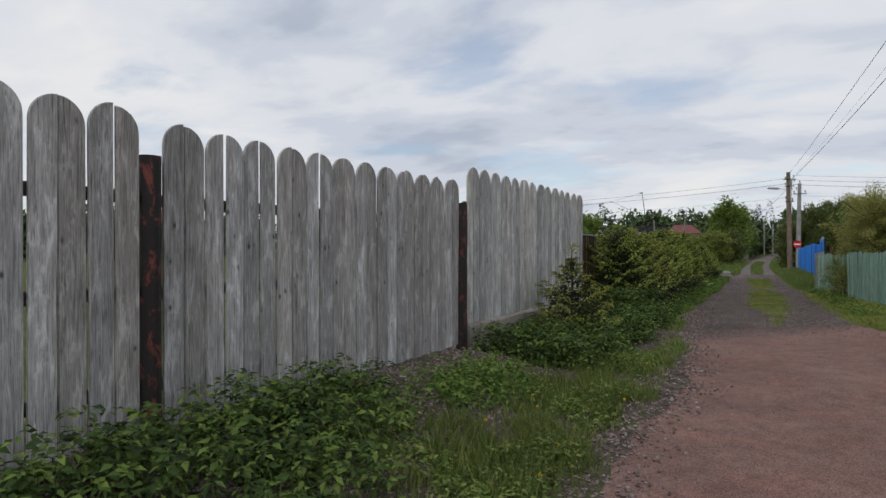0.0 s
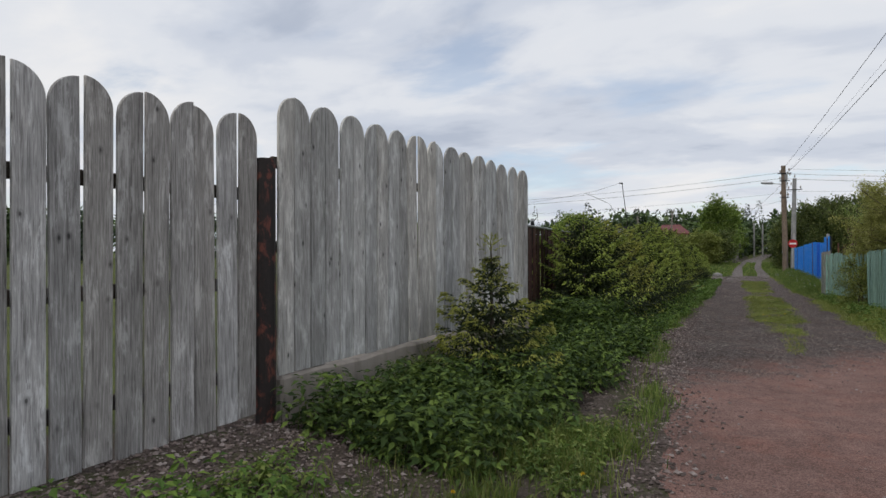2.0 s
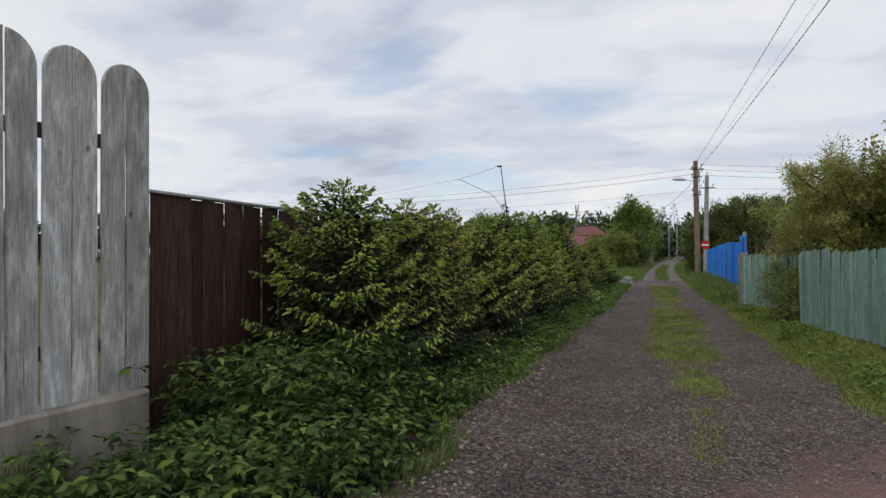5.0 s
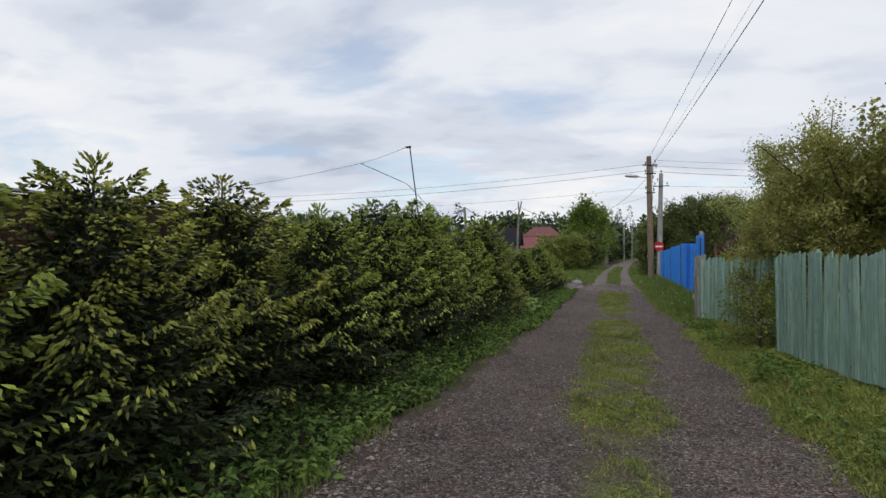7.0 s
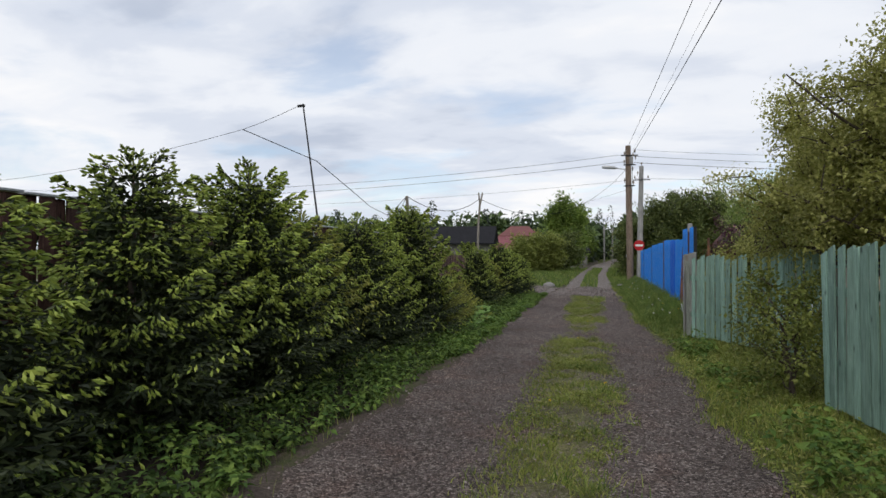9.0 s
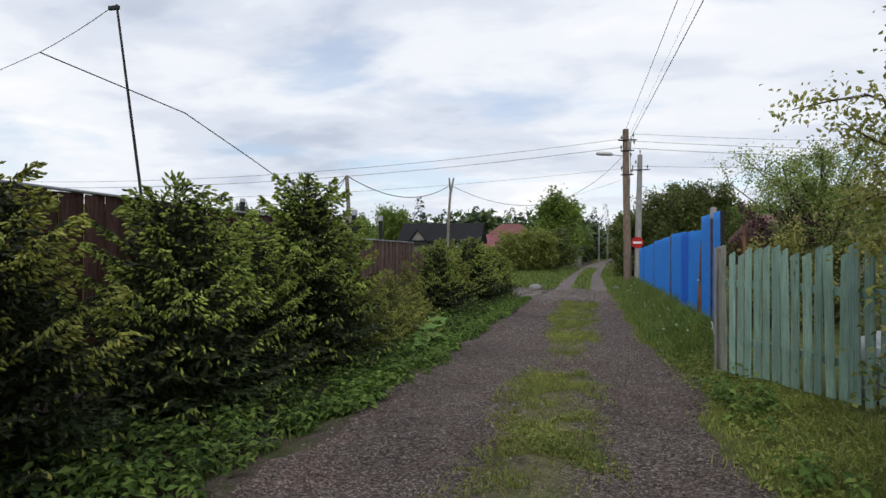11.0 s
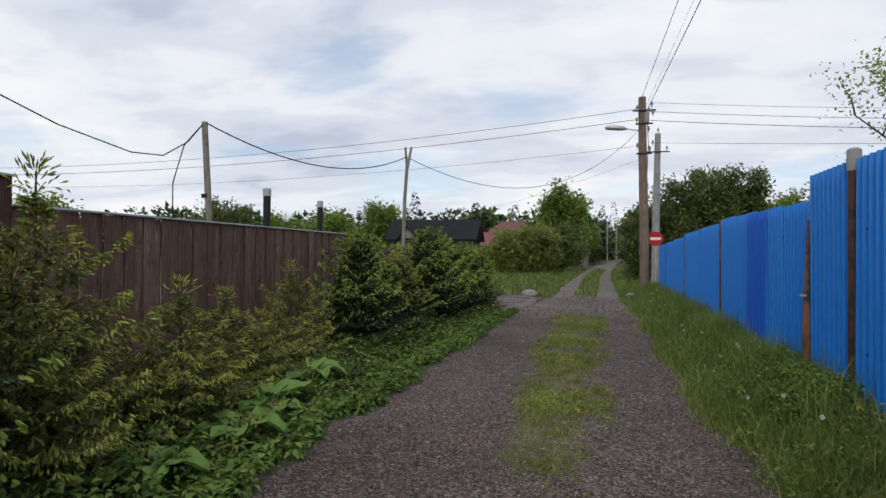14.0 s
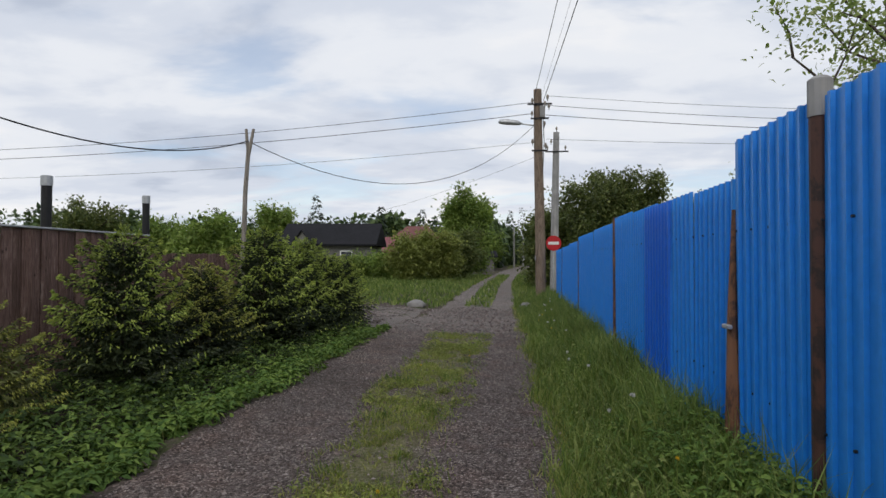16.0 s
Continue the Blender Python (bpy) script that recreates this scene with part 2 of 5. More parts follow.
def steel_sheet(name, base, dirty, streak=0.25):
    n = Nodes(name)
    v = n.vec("World", (3.0, 3.0, 0.5))
    f = n.noise(v, 1.2, 6.0, 0.65)
    g = n.noise(n.vec("World", (1, 1, 1)), 14.0, 5.0, 0.7)
    col = n.mix(n.ramp(f, (0.45, 0.0), (0.8, streak)), base, dirty)
    col = n.value(col, n.ramp(g, (0.3, 0.9), (0.7, 1.08)))
    return n.done(col, 0.42, 0.0, height=f, bump=0.08, dist=0.01)


def rusty(name, paint, rust, amount=0.5):
    n = Nodes(name)
    v = n.vec("Object", (1, 1, 0.6), jitter=True)
    f, g = n.noise(v, 9.0, 8.0, 0.7, 0.5), n.noise(v, 40.0, 5.0, 0.7)
    col = n.mix(n.ramp(f, (amount - 0.04, 0.0), (amount + 0.04, 1.0)), n.value(n.mix(0.0, rust, rust), n.ramp(g, (0.3, 0.6), (0.7, 1.3))), paint)
    return n.done(col, 0.7, 0.1, height=f, bump=0.4, dist=0.005)


def concrete_material(name, base):
    n = Nodes(name)
    v = n.vec("World")
    f, g = n.noise(v, 3.0, 6.0, 0.65), n.noise(v, 60.0, 4.0, 0.7)
    drip = n.noise(n.vec("World", (9.0, 9.0, 0.7)), 1.0, 5.0, 0.6)
    col = n.value(n.mix(n.ramp(drip, (0.5, 0.0), (0.7, 0.55)), base, tuple(c * 0.45 for c in base)), n.ramp(f, (0.3, 0.75), (0.7, 1.2)))
    return n.done(col, 0.9, height=n.calc("ADD", f, n.calc("MULTIPLY", g, 0.5)), bump=0.4, dist=0.01, spec=0.2)


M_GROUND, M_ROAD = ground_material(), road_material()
M_WHITE = wood("weathered_white_board", (0.185, 0.177, 0.172), (0.385, 0.374, 0.366), (0.55, 0.54, 0.528), (0.64, 0.64, 0.635), 0.555, vary=0.5, tint=0.75)
M_PALEBOARD = wood("pale_flaking_board", (0.25, 0.245, 0.236), (0.44, 0.436, 0.424), (0.575, 0.578, 0.565), (0.66, 0.675, 0.665), 0.545, vary=0.45, tint=0.75)
M_BROWN = wood("brown_stained_board", (0.030, 0.014, 0.011), (0.065, 0.030, 0.024), (0.13, 0.075, 0.058), (0.16, 0.11, 0.09), 0.66, rough=0.75, vary=0.6)
M_FADEDBROWN = wood("faded_brown_board", (0.07, 0.042, 0.033), (0.145, 0.088, 0.072), (0.24, 0.165, 0.14), (0.28, 0.215, 0.19), 0.60, rough=0.8, vary=0.5)
M_TEAL = wood("faded_turquoise_picket", (0.13, 0.20, 0.165), (0.20, 0.32, 0.265), (0.28, 0.42, 0.35), (0.33, 0.36, 0.32), 0.60, vary=0.4)
M_WORNTEAL = wood("bare_greenish_picket", (0.13, 0.15, 0.13), (0.21, 0.235, 0.205), (0.30, 0.325, 0.285), (0.33, 0.36, 0.32), 0.62, vary=0.3)
M_RAIL = wood("dark_fence_rail", (0.03, 0.026, 0.022), (0.07, 0.06, 0.05), (0.12, 0.10, 0.085), axis=1)
M_POLE = wood("grey_brown_pole_wood", (0.09, 0.066, 0.05), (0.17, 0.13, 0.10), (0.27, 0.22, 0.18), vary=0.15)
M_BARE = wood("silvered_bare_wood", (0.12, 0.105, 0.09), (0.22, 0.20, 0.175), (0.34, 0.31, 0.28), vary=0.15)
M_RUST = rusty("rusted_red_steel", (0.17, 0.042, 0.03), (0.014, 0.010, 0.009), 0.56)
M_RUSTDARK = rusty("blackened_rusty_steel", (0.13, 0.038, 0.027), (0.016, 0.011, 0.010), 0.555)
M_BROWNPOST = rusty("brown_rusty_post", (0.075, 0.032, 0.022), (0.028, 0.016, 0.013), 0.5)
M_OCHRE = rusty("rusty_tube", (0.17, 0.075, 0.035), (0.06, 0.028, 0.018), 0.5)
M_BLUE = steel_sheet("blue_profiled_sheet", (0.013, 0.215, 0.67), (0.055, 0.25, 0.61))
M_DEEPBLUE = steel_sheet("deep_blue_patch_sheet", (0.004, 0.12, 0.58), (0.015, 0.15, 0.55))
M_CONC = concrete_material("stained_concrete", (0.34, 0.30, 0.26))
M_SLATE = concrete_material("weathered_slate_sheet", (0.25, 0.25, 0.235))
M_BOULDER = concrete_material("grey_field_stone", (0.22, 0.21, 0.20))
M_CONCPOLE = concrete_material("pale_concrete_pole", (0.27, 0.265, 0.26))
M_ZINC = plain("dull_zinc", (0.42, 0.43, 0.44), 0.5, 0.6, 20.0)
M_BLACK = plain("black_cable", (0.012, 0.012, 0.013), 0.6)
M_BLACKSTEEL = plain("black_steel", (0.02, 0.02, 0.021), 0.5, 0.2)
# old needles, darkened to carry the shade within the crowns
M_NEEDLE = leafy("shaded_old_spruce_needles", (0.012, 0.020, 0.008), (0.026, 0.038, 0.013), (0.052, 0.068, 0.020), 0.05)
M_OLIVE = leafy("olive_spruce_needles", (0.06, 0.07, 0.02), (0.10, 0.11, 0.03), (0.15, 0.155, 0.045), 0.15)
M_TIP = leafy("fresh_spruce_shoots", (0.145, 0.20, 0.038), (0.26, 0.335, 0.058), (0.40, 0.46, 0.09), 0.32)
M_TIPY = leafy("yellowish_spruce_shoots", (0.155, 0.18, 0.034), (0.275, 0.295, 0.052), (0.40, 0.40, 0.085), 0.3)
M_NETTLE = leafy("undergrowth_leaves", (0.018, 0.036, 0.009), (0.052, 0.092, 0.018), (0.15, 0.215, 0.042), 0.22, 0.75)
M_GRASS = leafy("grass_blades", (0.06, 0.10, 0.02), (0.115, 0.165, 0.03), (0.21, 0.215, 0.07), 0.3)
M_BANK = leafy("long_bank_grass", (0.06, 0.11, 0.02), (0.125, 0.19, 0.034), (0.25, 0.285, 0.085), 0.35)
M_HERB = leafy("bright_low_herbs", (0.05, 0.10, 0.02), (0.095, 0.165, 0.03), (0.165, 0.235, 0.046), 0.28, 0.75)
M_MEADOW = leafy("yellow_green_turf", (0.12, 0.165, 0.032), (0.20, 0.245, 0.046), (0.32, 0.305, 0.095), 0.34)
M_WILLOW = leafy("willow_leaves", (0.215, 0.225, 0.052), (0.32, 0.325, 0.085), (0.46, 0.445, 0.16), 0.5)
M_WILLOWDARK = leafy("shrub_leaves", (0.09, 0.115, 0.024), (0.155, 0.185, 0.038), (0.24, 0.26, 0.065), 0.4)
M_APPLE = leafy("apple_leaves", (0.15, 0.22, 0.045), (0.25, 0.33, 0.08), (0.42, 0.45, 0.20), 0.5)
M_APPLEDARK = leafy("yellow_green_shrub_leaves", (0.12, 0.15, 0.03), (0.20, 0.235, 0.05), (0.30, 0.32, 0.085), 0.4)
M_BIRCH = leafy("birch_leaves", (0.10, 0.16, 0.03), (0.17, 0.25, 0.048), (0.26, 0.33, 0.075), 0.45)
M_DARKLEAF = leafy("dark_broad_leaves", (0.055, 0.08, 0.022), (0.10, 0.13, 0.034), (0.17, 0.19, 0.055), 0.35)
M_PURPLE = leafy("purple_shrub_leaves", (0.05, 0.014, 0.03), (0.09, 0.025, 0.05), (0.13, 0.05, 0.07), 0.25)
M_RUSSET = leafy("russet_shrub_leaves", (0.10, 0.055, 0.03), (0.16, 0.09, 0.04), (0.20, 0.17, 0.06), 0.3)
M_FAR = leafy("far_foliage", (0.03, 0.055, 0.018), (0.058, 0.096, 0.03), (0.11, 0.155, 0.048), 0.2)
M_FARFIR = leafy("far_fir_foliage", (0.012, 0.022, 0.013), (0.02, 0.034, 0.018), (0.034, 0.05, 0.024), 0.1)
M_BARK = wood("tree_bark", (0.03, 0.024, 0.02), (0.075, 0.06, 0.05), (0.14, 0.12, 0.10), knots=False)


def stone_material():
    n = Nodes("loose_gravel_stones")
    rnd = n.add("ShaderNodeNewGeometry").outputs["Random Per Island"]
    col = n.ramp(rnd, (0.0, (0.060, 0.046, 0.041)), (0.45, (0.122, 0.095, 0.086)), (0.75, (0.182, 0.142, 0.129)), (1.0, (0.29, 0.25, 0.235)))
    f = n.noise(n.vec("World"), 60.0, 4.0, 0.6)
    return n.done(n.value(col, n.ramp(f, (0.3, 0.8), (0.7, 1.15))), 0.9, height=f, bump=0.3, dist=0.004, spec=0.25)


M_STONE = stone_material()


# ---- mesh helpers ----
class Acc:
    """Collects vertices and triangles of one mesh."""

    def __init__(self):
        self.v, self.f, self.n = [], [], 0

    def add(self, verts, tris):
        verts, tris = np.asarray(verts, float).reshape(-1, 3), np.asarray(tris, int).reshape(-1, 3)
        self.v.append(verts)
        self.f.append(tris + self.n)
        self.n += len(verts)
        return self

    def mesh(self, name, smooth=False):
        me = bpy.data.meshes.new(name)
        v, f = np.concatenate(self.v), np.concatenate(self.f)
        me.vertices.add(len(v))
        me.vertices.foreach_set("co", v.astype(np.float32).ravel())
        me.loops.add(f.size)
        me.loops.foreach_set("vertex_index", f.astype(np.int32).ravel())
        me.polygons.add(len(f))
        me.polygons.foreach_set("loop_start", np.arange(0, f.size, 3, dtype=np.int32))
        me.polygons.foreach_set("use_smooth", np.full(len(f), smooth))
        me.update(calc_edges=True)
        return me


def thing(name, label, category, group="", m=None, kind=""):
    ob = new(name)
    ob.empty_display_size = 0.2
    if m is not None:
        ob.matrix_world = m
    return tagged(ob, label, category, group, kind)


def part(name, source, material, parent=None, label="", smooth=False, m=None):
    """One mesh object, under a thing or part when a parent is given; source: Acc, bmesh or mesh."""
    if isinstance(source, Acc):
        me = source.mesh(name, smooth)
    elif isinstance(source, bmesh.types.BMesh):
        me = bpy.data.meshes.new(name)
        source.to_mesh(me)
        source.free()
        if smooth:
            me.polygons.foreach_set("use_smooth", [True] * len(me.polygons))
    else:
        me = source
    if material and not me.materials:
        me.materials.append(material)
    ob = new(name, me)
    if parent:
        ob.parent = parent
    if m is not None:
        ob.matrix_basis = m
    if label:
        ob["label"] = label
    return ob


def box(sx, sy, sz, bevel=0.0, at=(0, 0, 0), bm=None):
    """A box of that size whose base centre lies at 'at', with bevelled edges."""
    fresh = bmesh.new()
    bmesh.ops.create_cube(fresh, size=1.0)
    for v in fresh.verts:
        v.co = Vector((v.co.x * sx, v.co.y * sy, (v.co.z + 0.5) * sz))
    if bevel:
        bmesh.ops.bevel(fresh, geom=fresh.edges[:], offset=bevel, segments=1, affect="EDGES")
    for v in fresh.verts:
        v.co += Vector(at)
    if bm is None:
        return fresh
    tmp = bpy.data.meshes.new("tmp")
    fresh.to_mesh(tmp)
    fresh.free()
    bm.from_mesh(tmp)
    bpy.data.meshes.remove(tmp)
    return bm


def tube(acc, pts, radii, sides=8):
    """A tapered tube through the points, closed at both ends."""
    pts = [Vector(p) for p in pts]
    rings = []
    for i, p in enumerate(pts):
        d = (pts[min(i + 1, len(pts) - 1)] - pts[max(i - 1, 0)]).normalized()
        a = d.cross(Vector((0.31, 0.87, 0.38) if abs(d.z) > 0.9 else (0, 0, 1))).normalized()
        b = d.cross(a)
        r = radii[i] if hasattr(radii, "__len__") else radii
        rings.append([p + r * (math.cos(2 * math.pi * k / sides) * a + math.sin(2 * math.pi * k / sides) * b) for k in range(sides)])
    verts = [v for r in rings for v in r] + [pts[0], pts[-1]]
    tris = []
    for i in range(len(pts) - 1):
        for k in range(sides):
            a, b = i * sides + k, i * sides + (k + 1) % sides
            tris += [(a, b, a + sides), (b, b + sides, a + sides)]
    e = len(verts) - 2
    for k in range(sides):
        tris += [(e, (k + 1) % sides, k), (e + 1, (len(pts) - 1) * sides + k, (len(pts) - 1) * sides + (k + 1) % sides)]
    acc.add([tuple(v) for v in verts], tris)
    return acc


def unit(a):
    return a / np.maximum(np.linalg.norm(a, axis=-1, keepdims=True), 1e-9)


def leaf_batch(acc, p, d, nrm, length, width, flat=False):
    """Ovate leaves: folded along the midrib (four triangles), or simple ones (two) for crowns far away."""
    d = unit(d)
    s = unit(np.cross(d, nrm))
    nn = np.cross(s, d)
    L, W = length[:, None], width[:, None]
    sides = [p + d * 0.42 * L + k * s * W / 2 + nn * 0.10 * L for k in (-1, 1)]
    tip = p + d * L - nn * 0.12 * L
    if flat:
        v, q = np.stack([p, sides[0], sides[1], tip], 1), np.array([[0, 2, 1], [1, 2, 3]])
    else:
        v, q = np.stack([p, sides[0], p + d * 0.5 * L, sides[1], tip], 1), np.array([[0, 2, 1], [2, 4, 1], [0, 3, 2], [2, 3, 4]])
    t = q[None] + (np.arange(len(p)) * v.shape[1])[:, None, None]
    return acc.add(v.reshape(-1, 3), t.reshape(-1, 3))


def blade_batch(acc, p, lean, height, width, rng):
    """Bent grass blades: a quad and a tip."""
    n = len(p)
    ang = rng.uniform(0, 2 * math.pi, n)
    s = np.stack([np.cos(ang), np.sin(ang), np.zeros(n)], 1) * width[:, None] / 2
    up = np.array([0, 0, 1.0])
    mid = p + up * 0.6 * height[:, None] + lean * 0.35 * height[:, None]
    tip = p + up * height[:, None] * 0.95 + lean * height[:, None]
    v = np.stack([p - s, p + s, mid - s * 0.7, mid + s * 0.7, tip], 1)
    t = np.array([[0, 1, 2], [1, 3, 2], [2, 3, 4]])[None] + (np.arange(n) * 5)[:, None, None]
    return acc.add(v.reshape(-1, 3), t.reshape(-1, 3))


def shoot_batch(acc, p, d, length, needle, rng, planes=4, teeth=4):
    """Spruce shoots: rows of needles set round a twig."""
    n = len(p)
    d = unit(d)
    a = unit(np.cross(d, rng.normal(size=(n, 3))))
    b = np.cross(d, a)
    for k in range(planes):
        th = 2 * math.pi * k / planes
        r = math.cos(th) * a + math.sin(th) * b
        for j in range(teeth):
            t0, t1 = j / teeth, (j + 0.8) / teeth
            L = length[:, None]
            p0, p1 = p + d * t0 * L, p + d * t1 * L
            size = needle * (1.0 - 0.35 * j / teeth)
            tip = p0 + d * ((t1 - t0) * L + size * 0.75) + r * size
            v = np.stack([p0, p1, tip], 1).reshape(-1, 3)
            acc.add(v, np.arange(n * 3).reshape(-1, 3))
    return acc


def finger_batch(acc, p, d, length, radius, rng, fine=False):
    """Stubby blunt shoots, three-sided, bent a little downwards; the fine ones have two rings."""
    n = len(p)
    d = unit(d)
    a = unit(np.cross(d, rng.normal(size=(n, 3))))
    b = np.cross(d, a)
    L = length[:, None]
    sag = np.array([0, 0, -0.10]) * L
    ring = []
    for at, k, w in ((0.25, 0.85, 0.3), (0.78, 0.9, 0.8)) if fine else ((0.6, 1.0, 0.6),):
        c = p + d * at * L + sag * w
        ring += [c + (math.cos(q) * a + math.sin(q) * b) * radius * k for q in (0.0, 2.09, 4.19)]
    v = np.stack([p] + ring + [p + d * L + sag], 1)
    t = [[0, 2, 1], [0, 3, 2], [0, 1, 3]]
    if fine:
        t += [[1, 2, 5], [1, 5, 4], [2, 3, 6], [2, 6, 5], [3, 1, 4], [3, 4, 6], [7, 4, 5], [7, 5, 6], [7, 6, 4]]
    else:
        t += [[4, 1, 2], [4, 2, 3], [4, 3, 1]]
    t = np.array(t)[None] + (np.arange(n) * v.shape[1])[:, None, None]
    return acc.add(v.reshape(-1, 3), t.reshape(-1, 3))


# ---- ground ----
def interp(y, table):
    return np.interp(y, [a for a, _ in table], [b for _, b in table])


FALL = [(-80, 0.0), (8, 0.0), (14, -0.05), (20, -0.15), (28, -0.28), (45, -0.30), (80, -0.1), (400, 1.5)]
ROAD_L = [(-80, -0.9), (3.4, -0.80), (7.3, -0.58), (10, -0.9), (14, -1.2), (18, -1.1), (30, -1.05), (37.5, -1.0), (46, -0.6), (60, -0.45), (90, 0.6), (140, 4), (400, 30)]
ROAD_R = [(-80, 5.2), (11.3, 5.2), (12.3, 2.6), (13.5, 1.85), (24.5, 1.75), (26.6, 2.02), (28.2, 1.86), (30, 1.72), (38, 1.72), (46, 1.55), (60, 1.6), (90, 2.6), (140, 6), (400, 32)]


def smooth(a, b, x):
    t = np.clip((x - a) / (b - a), 0, 1)
    return t * t * (3 - 2 * t)


def wiggle(y, seed, amp):
    return amp * (np.sin(y * 2.1 + seed) * 0.5 + np.sin(y * 5.3 + seed * 3) * 0.3 + np.sin(y * 11.7 + seed * 7) * 0.2)


def edge_left(y):
    return interp(y, ROAD_L) + wiggle(y, 1.0, 0.12)


def edge_right(y):
    return interp(y, ROAD_R) + wiggle(y, 4.0, 0.12)


def ground_z(x, y):
    """Height of the ground: a gently falling lane, a gravel heap by the first fence, a bank under the blue one."""
    x, y = np.asarray(x, float), np.asarray(y, float)
    z = interp(y, FALL)
    heap = smooth(-1.5, -3.2, x) * 0.20 * (1 - smooth(6.2, 7.6, y))
    low = smooth(-1.4, -2.6, x) * 0.06 * smooth(6.2, 7.6, y)
    bank = smooth(1.8, 2.7, x) * 0.26 * smooth(26.0, 29.0, y) * (1 - smooth(46, 52, y))
    verge = smooth(1.8, 2.6, x) * 0.10 * smooth(13, 16, y) * (1 - smooth(26, 29, y))
    edge = smooth(0.25, 0.0, np.abs(x - edge_left(y) + 0.35)) * -0.06 * smooth(8, 10, y)
    rut = -0.025 * (np.exp(-((x + 0.45) / 0.35) ** 2) + np.exp(-((x - 1.25) / 0.3) ** 2)) * smooth(11, 14, y)
    small = 0.012 * np.sin(x * 3.1 + y * 1.7) + 0.008 * np.sin(x * 7.7 - y * 5.1) + 0.006 * np.sin(x * 13 + y * 17)
    return z + heap + low + bank + verge + edge + rut + small


def build_ground():
    ys = np.concatenate([np.linspace(-80, -6, 14), np.arange(-5.9, 48, 0.12), np.linspace(48.3, 90, 60), np.linspace(95, 400, 30), [800, 2500]])
    ul = np.concatenate([[-2500, -800, -300, -120, -60, -30, -16, -10], np.arange(-7, -3.9, 0.25)])
    rows_l, rows_m, rows_r = [], [], []
    for y in ys:
        L, R = float(edge_left(y)), float(edge_right(y))
        left = np.concatenate([ul, np.linspace(-3.8, L, 26)])
        mid = np.linspace(L, R, 30)
        right = np.concatenate([np.linspace(R, max(R + 0.5, 5.5), 28), [8, 12, 20, 40, 80, 160, 400, 2500]])
        for rows, xs in ((rows_l, left), (rows_m, mid), (rows_r, right)):
            rows.append(np.stack([xs, np.full(len(xs), y), ground_z(xs, np.full(len(xs), y))], 1))

    def sheet(acc, rows):
        v = np.array(rows)
        ny, nx = v.shape[:2]
        i, j = np.meshgrid(np.arange(ny - 1), np.arange(nx - 1), indexing="ij")
        a = (i * nx + j).ravel()
        acc.add(v.reshape(-1, 3), np.concatenate([np.stack([a, a + 1, a + nx], 1), np.stack([a + 1, a + nx + 1, a + nx], 1)]))

    g, r = Acc(), Acc()
    sheet(g, rows_l)
    sheet(g, rows_r)
    sheet(r, rows_m)
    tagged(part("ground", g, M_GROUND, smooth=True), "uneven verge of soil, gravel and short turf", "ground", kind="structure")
    tagged(part("road", r, M_ROAD, smooth=True), "unpaved lane of red and grey crushed gravel", "road", kind="structure")
    c = Acc()
    xs, yy = np.linspace(-45, -0.45, 90), np.linspace(38.6, 44.6, 24)
    rows = []
    for k, y in enumerate(yy):
        w = wiggle(xs, 2.0, 0.3) * (1 if k in (0, len(yy) - 1) else 0)
        rows.append(np.stack([xs, y + w, ground_z(xs, y + w) + 0.005], 1))
    sheet(c, rows)
    tagged(part("crossing_road", c, M_ROAD, smooth=True), "pale gravel side road crossing the lane", "road", kind="structure")


build_ground()


# ---- fences ----
def fence_frame(a, b):
    """The pose of a fence from a to b: its x axis runs along it, its y axis to its back."""
    return pose(a[0], a[1], 0, 0, 0, math.degrees(math.atan2(b[1] - a[1], b[0] - a[0]))), math.dist(a, b)


def arched_board(width, height, thick, right):
    """One board of a pair whose two tops make one round arch."""
    prof = [(0, 0), (width, 0)]
    n = 9
    for k in range(n + 1):
        th = (math.pi / 2) * k / n
        prof.append((width * math.cos(th) if k < n else 0.0, height - width * 1.05 + width * 1.05 * math.sin(th)))
    if not right:
        prof = [(width - x, z) for x, z in prof][::-1]
    bm = bmesh.new()
    face = bm.faces.new([bm.verts.new((x, 0, z)) for x, z in prof])
    res = bmesh.ops.extrude_face_region(bm, geom=[face])
    for v in [g for g in res["geom"] if isinstance(g, bmesh.types.BMVert)]:
        v.co.y += thick
    bmesh.ops.recalc_face_normals(bm, faces=bm.faces[:])
    bmesh.ops.bevel(bm, geom=[e for e in bm.edges if abs(e.verts[0].co.y - e.verts[1].co.y) < 1e-6], offset=0.004, segments=1, affect="EDGES")
    me = bpy.data.meshes.new("arched_board")
    bm.to_mesh(me)
    bm.free()
    return me


def white_panel(a, b, pairs, base_a, base_b, height, label, rails, board=None):
    rng = random.Random(int(a[1] * 100) + 5)
    m, length = fence_frame(a, b)
    f = thing("board_fence", label, "fence", "weathered board fence sections", m)
    pitch = length / (pairs * 2)
    w = pitch - 0.017
    halves = [arched_board(w, height, 0.024, False), arched_board(w, height, 0.024, True)]
    for i in range(pairs * 2):
        s = i * pitch + (0.010 if i % 2 == 0 else 0.007)
        z = base_a + (base_b - base_a) * s / length + rng.uniform(-0.012, 0.012)
        part("board", halves[i % 2], board or M_WHITE, f, m=pose(s, rng.uniform(-0.004, 0.004), z, rng.uniform(-0.3, 0.3), rng.uniform(-0.35, 0.35), rng.uniform(-1.6, 1.6)))
    for h in rails:
        rail = part("rail", box(length, 0.04, 0.08, 0.004, (0, 0, -0.04)), M_RAIL, f)
        rail.matrix_basis = pose(length / 2, 0.05, (base_a + base_b) / 2 + h, 0, -math.degrees(math.atan2(base_b - base_a, length)), 0)
    return f


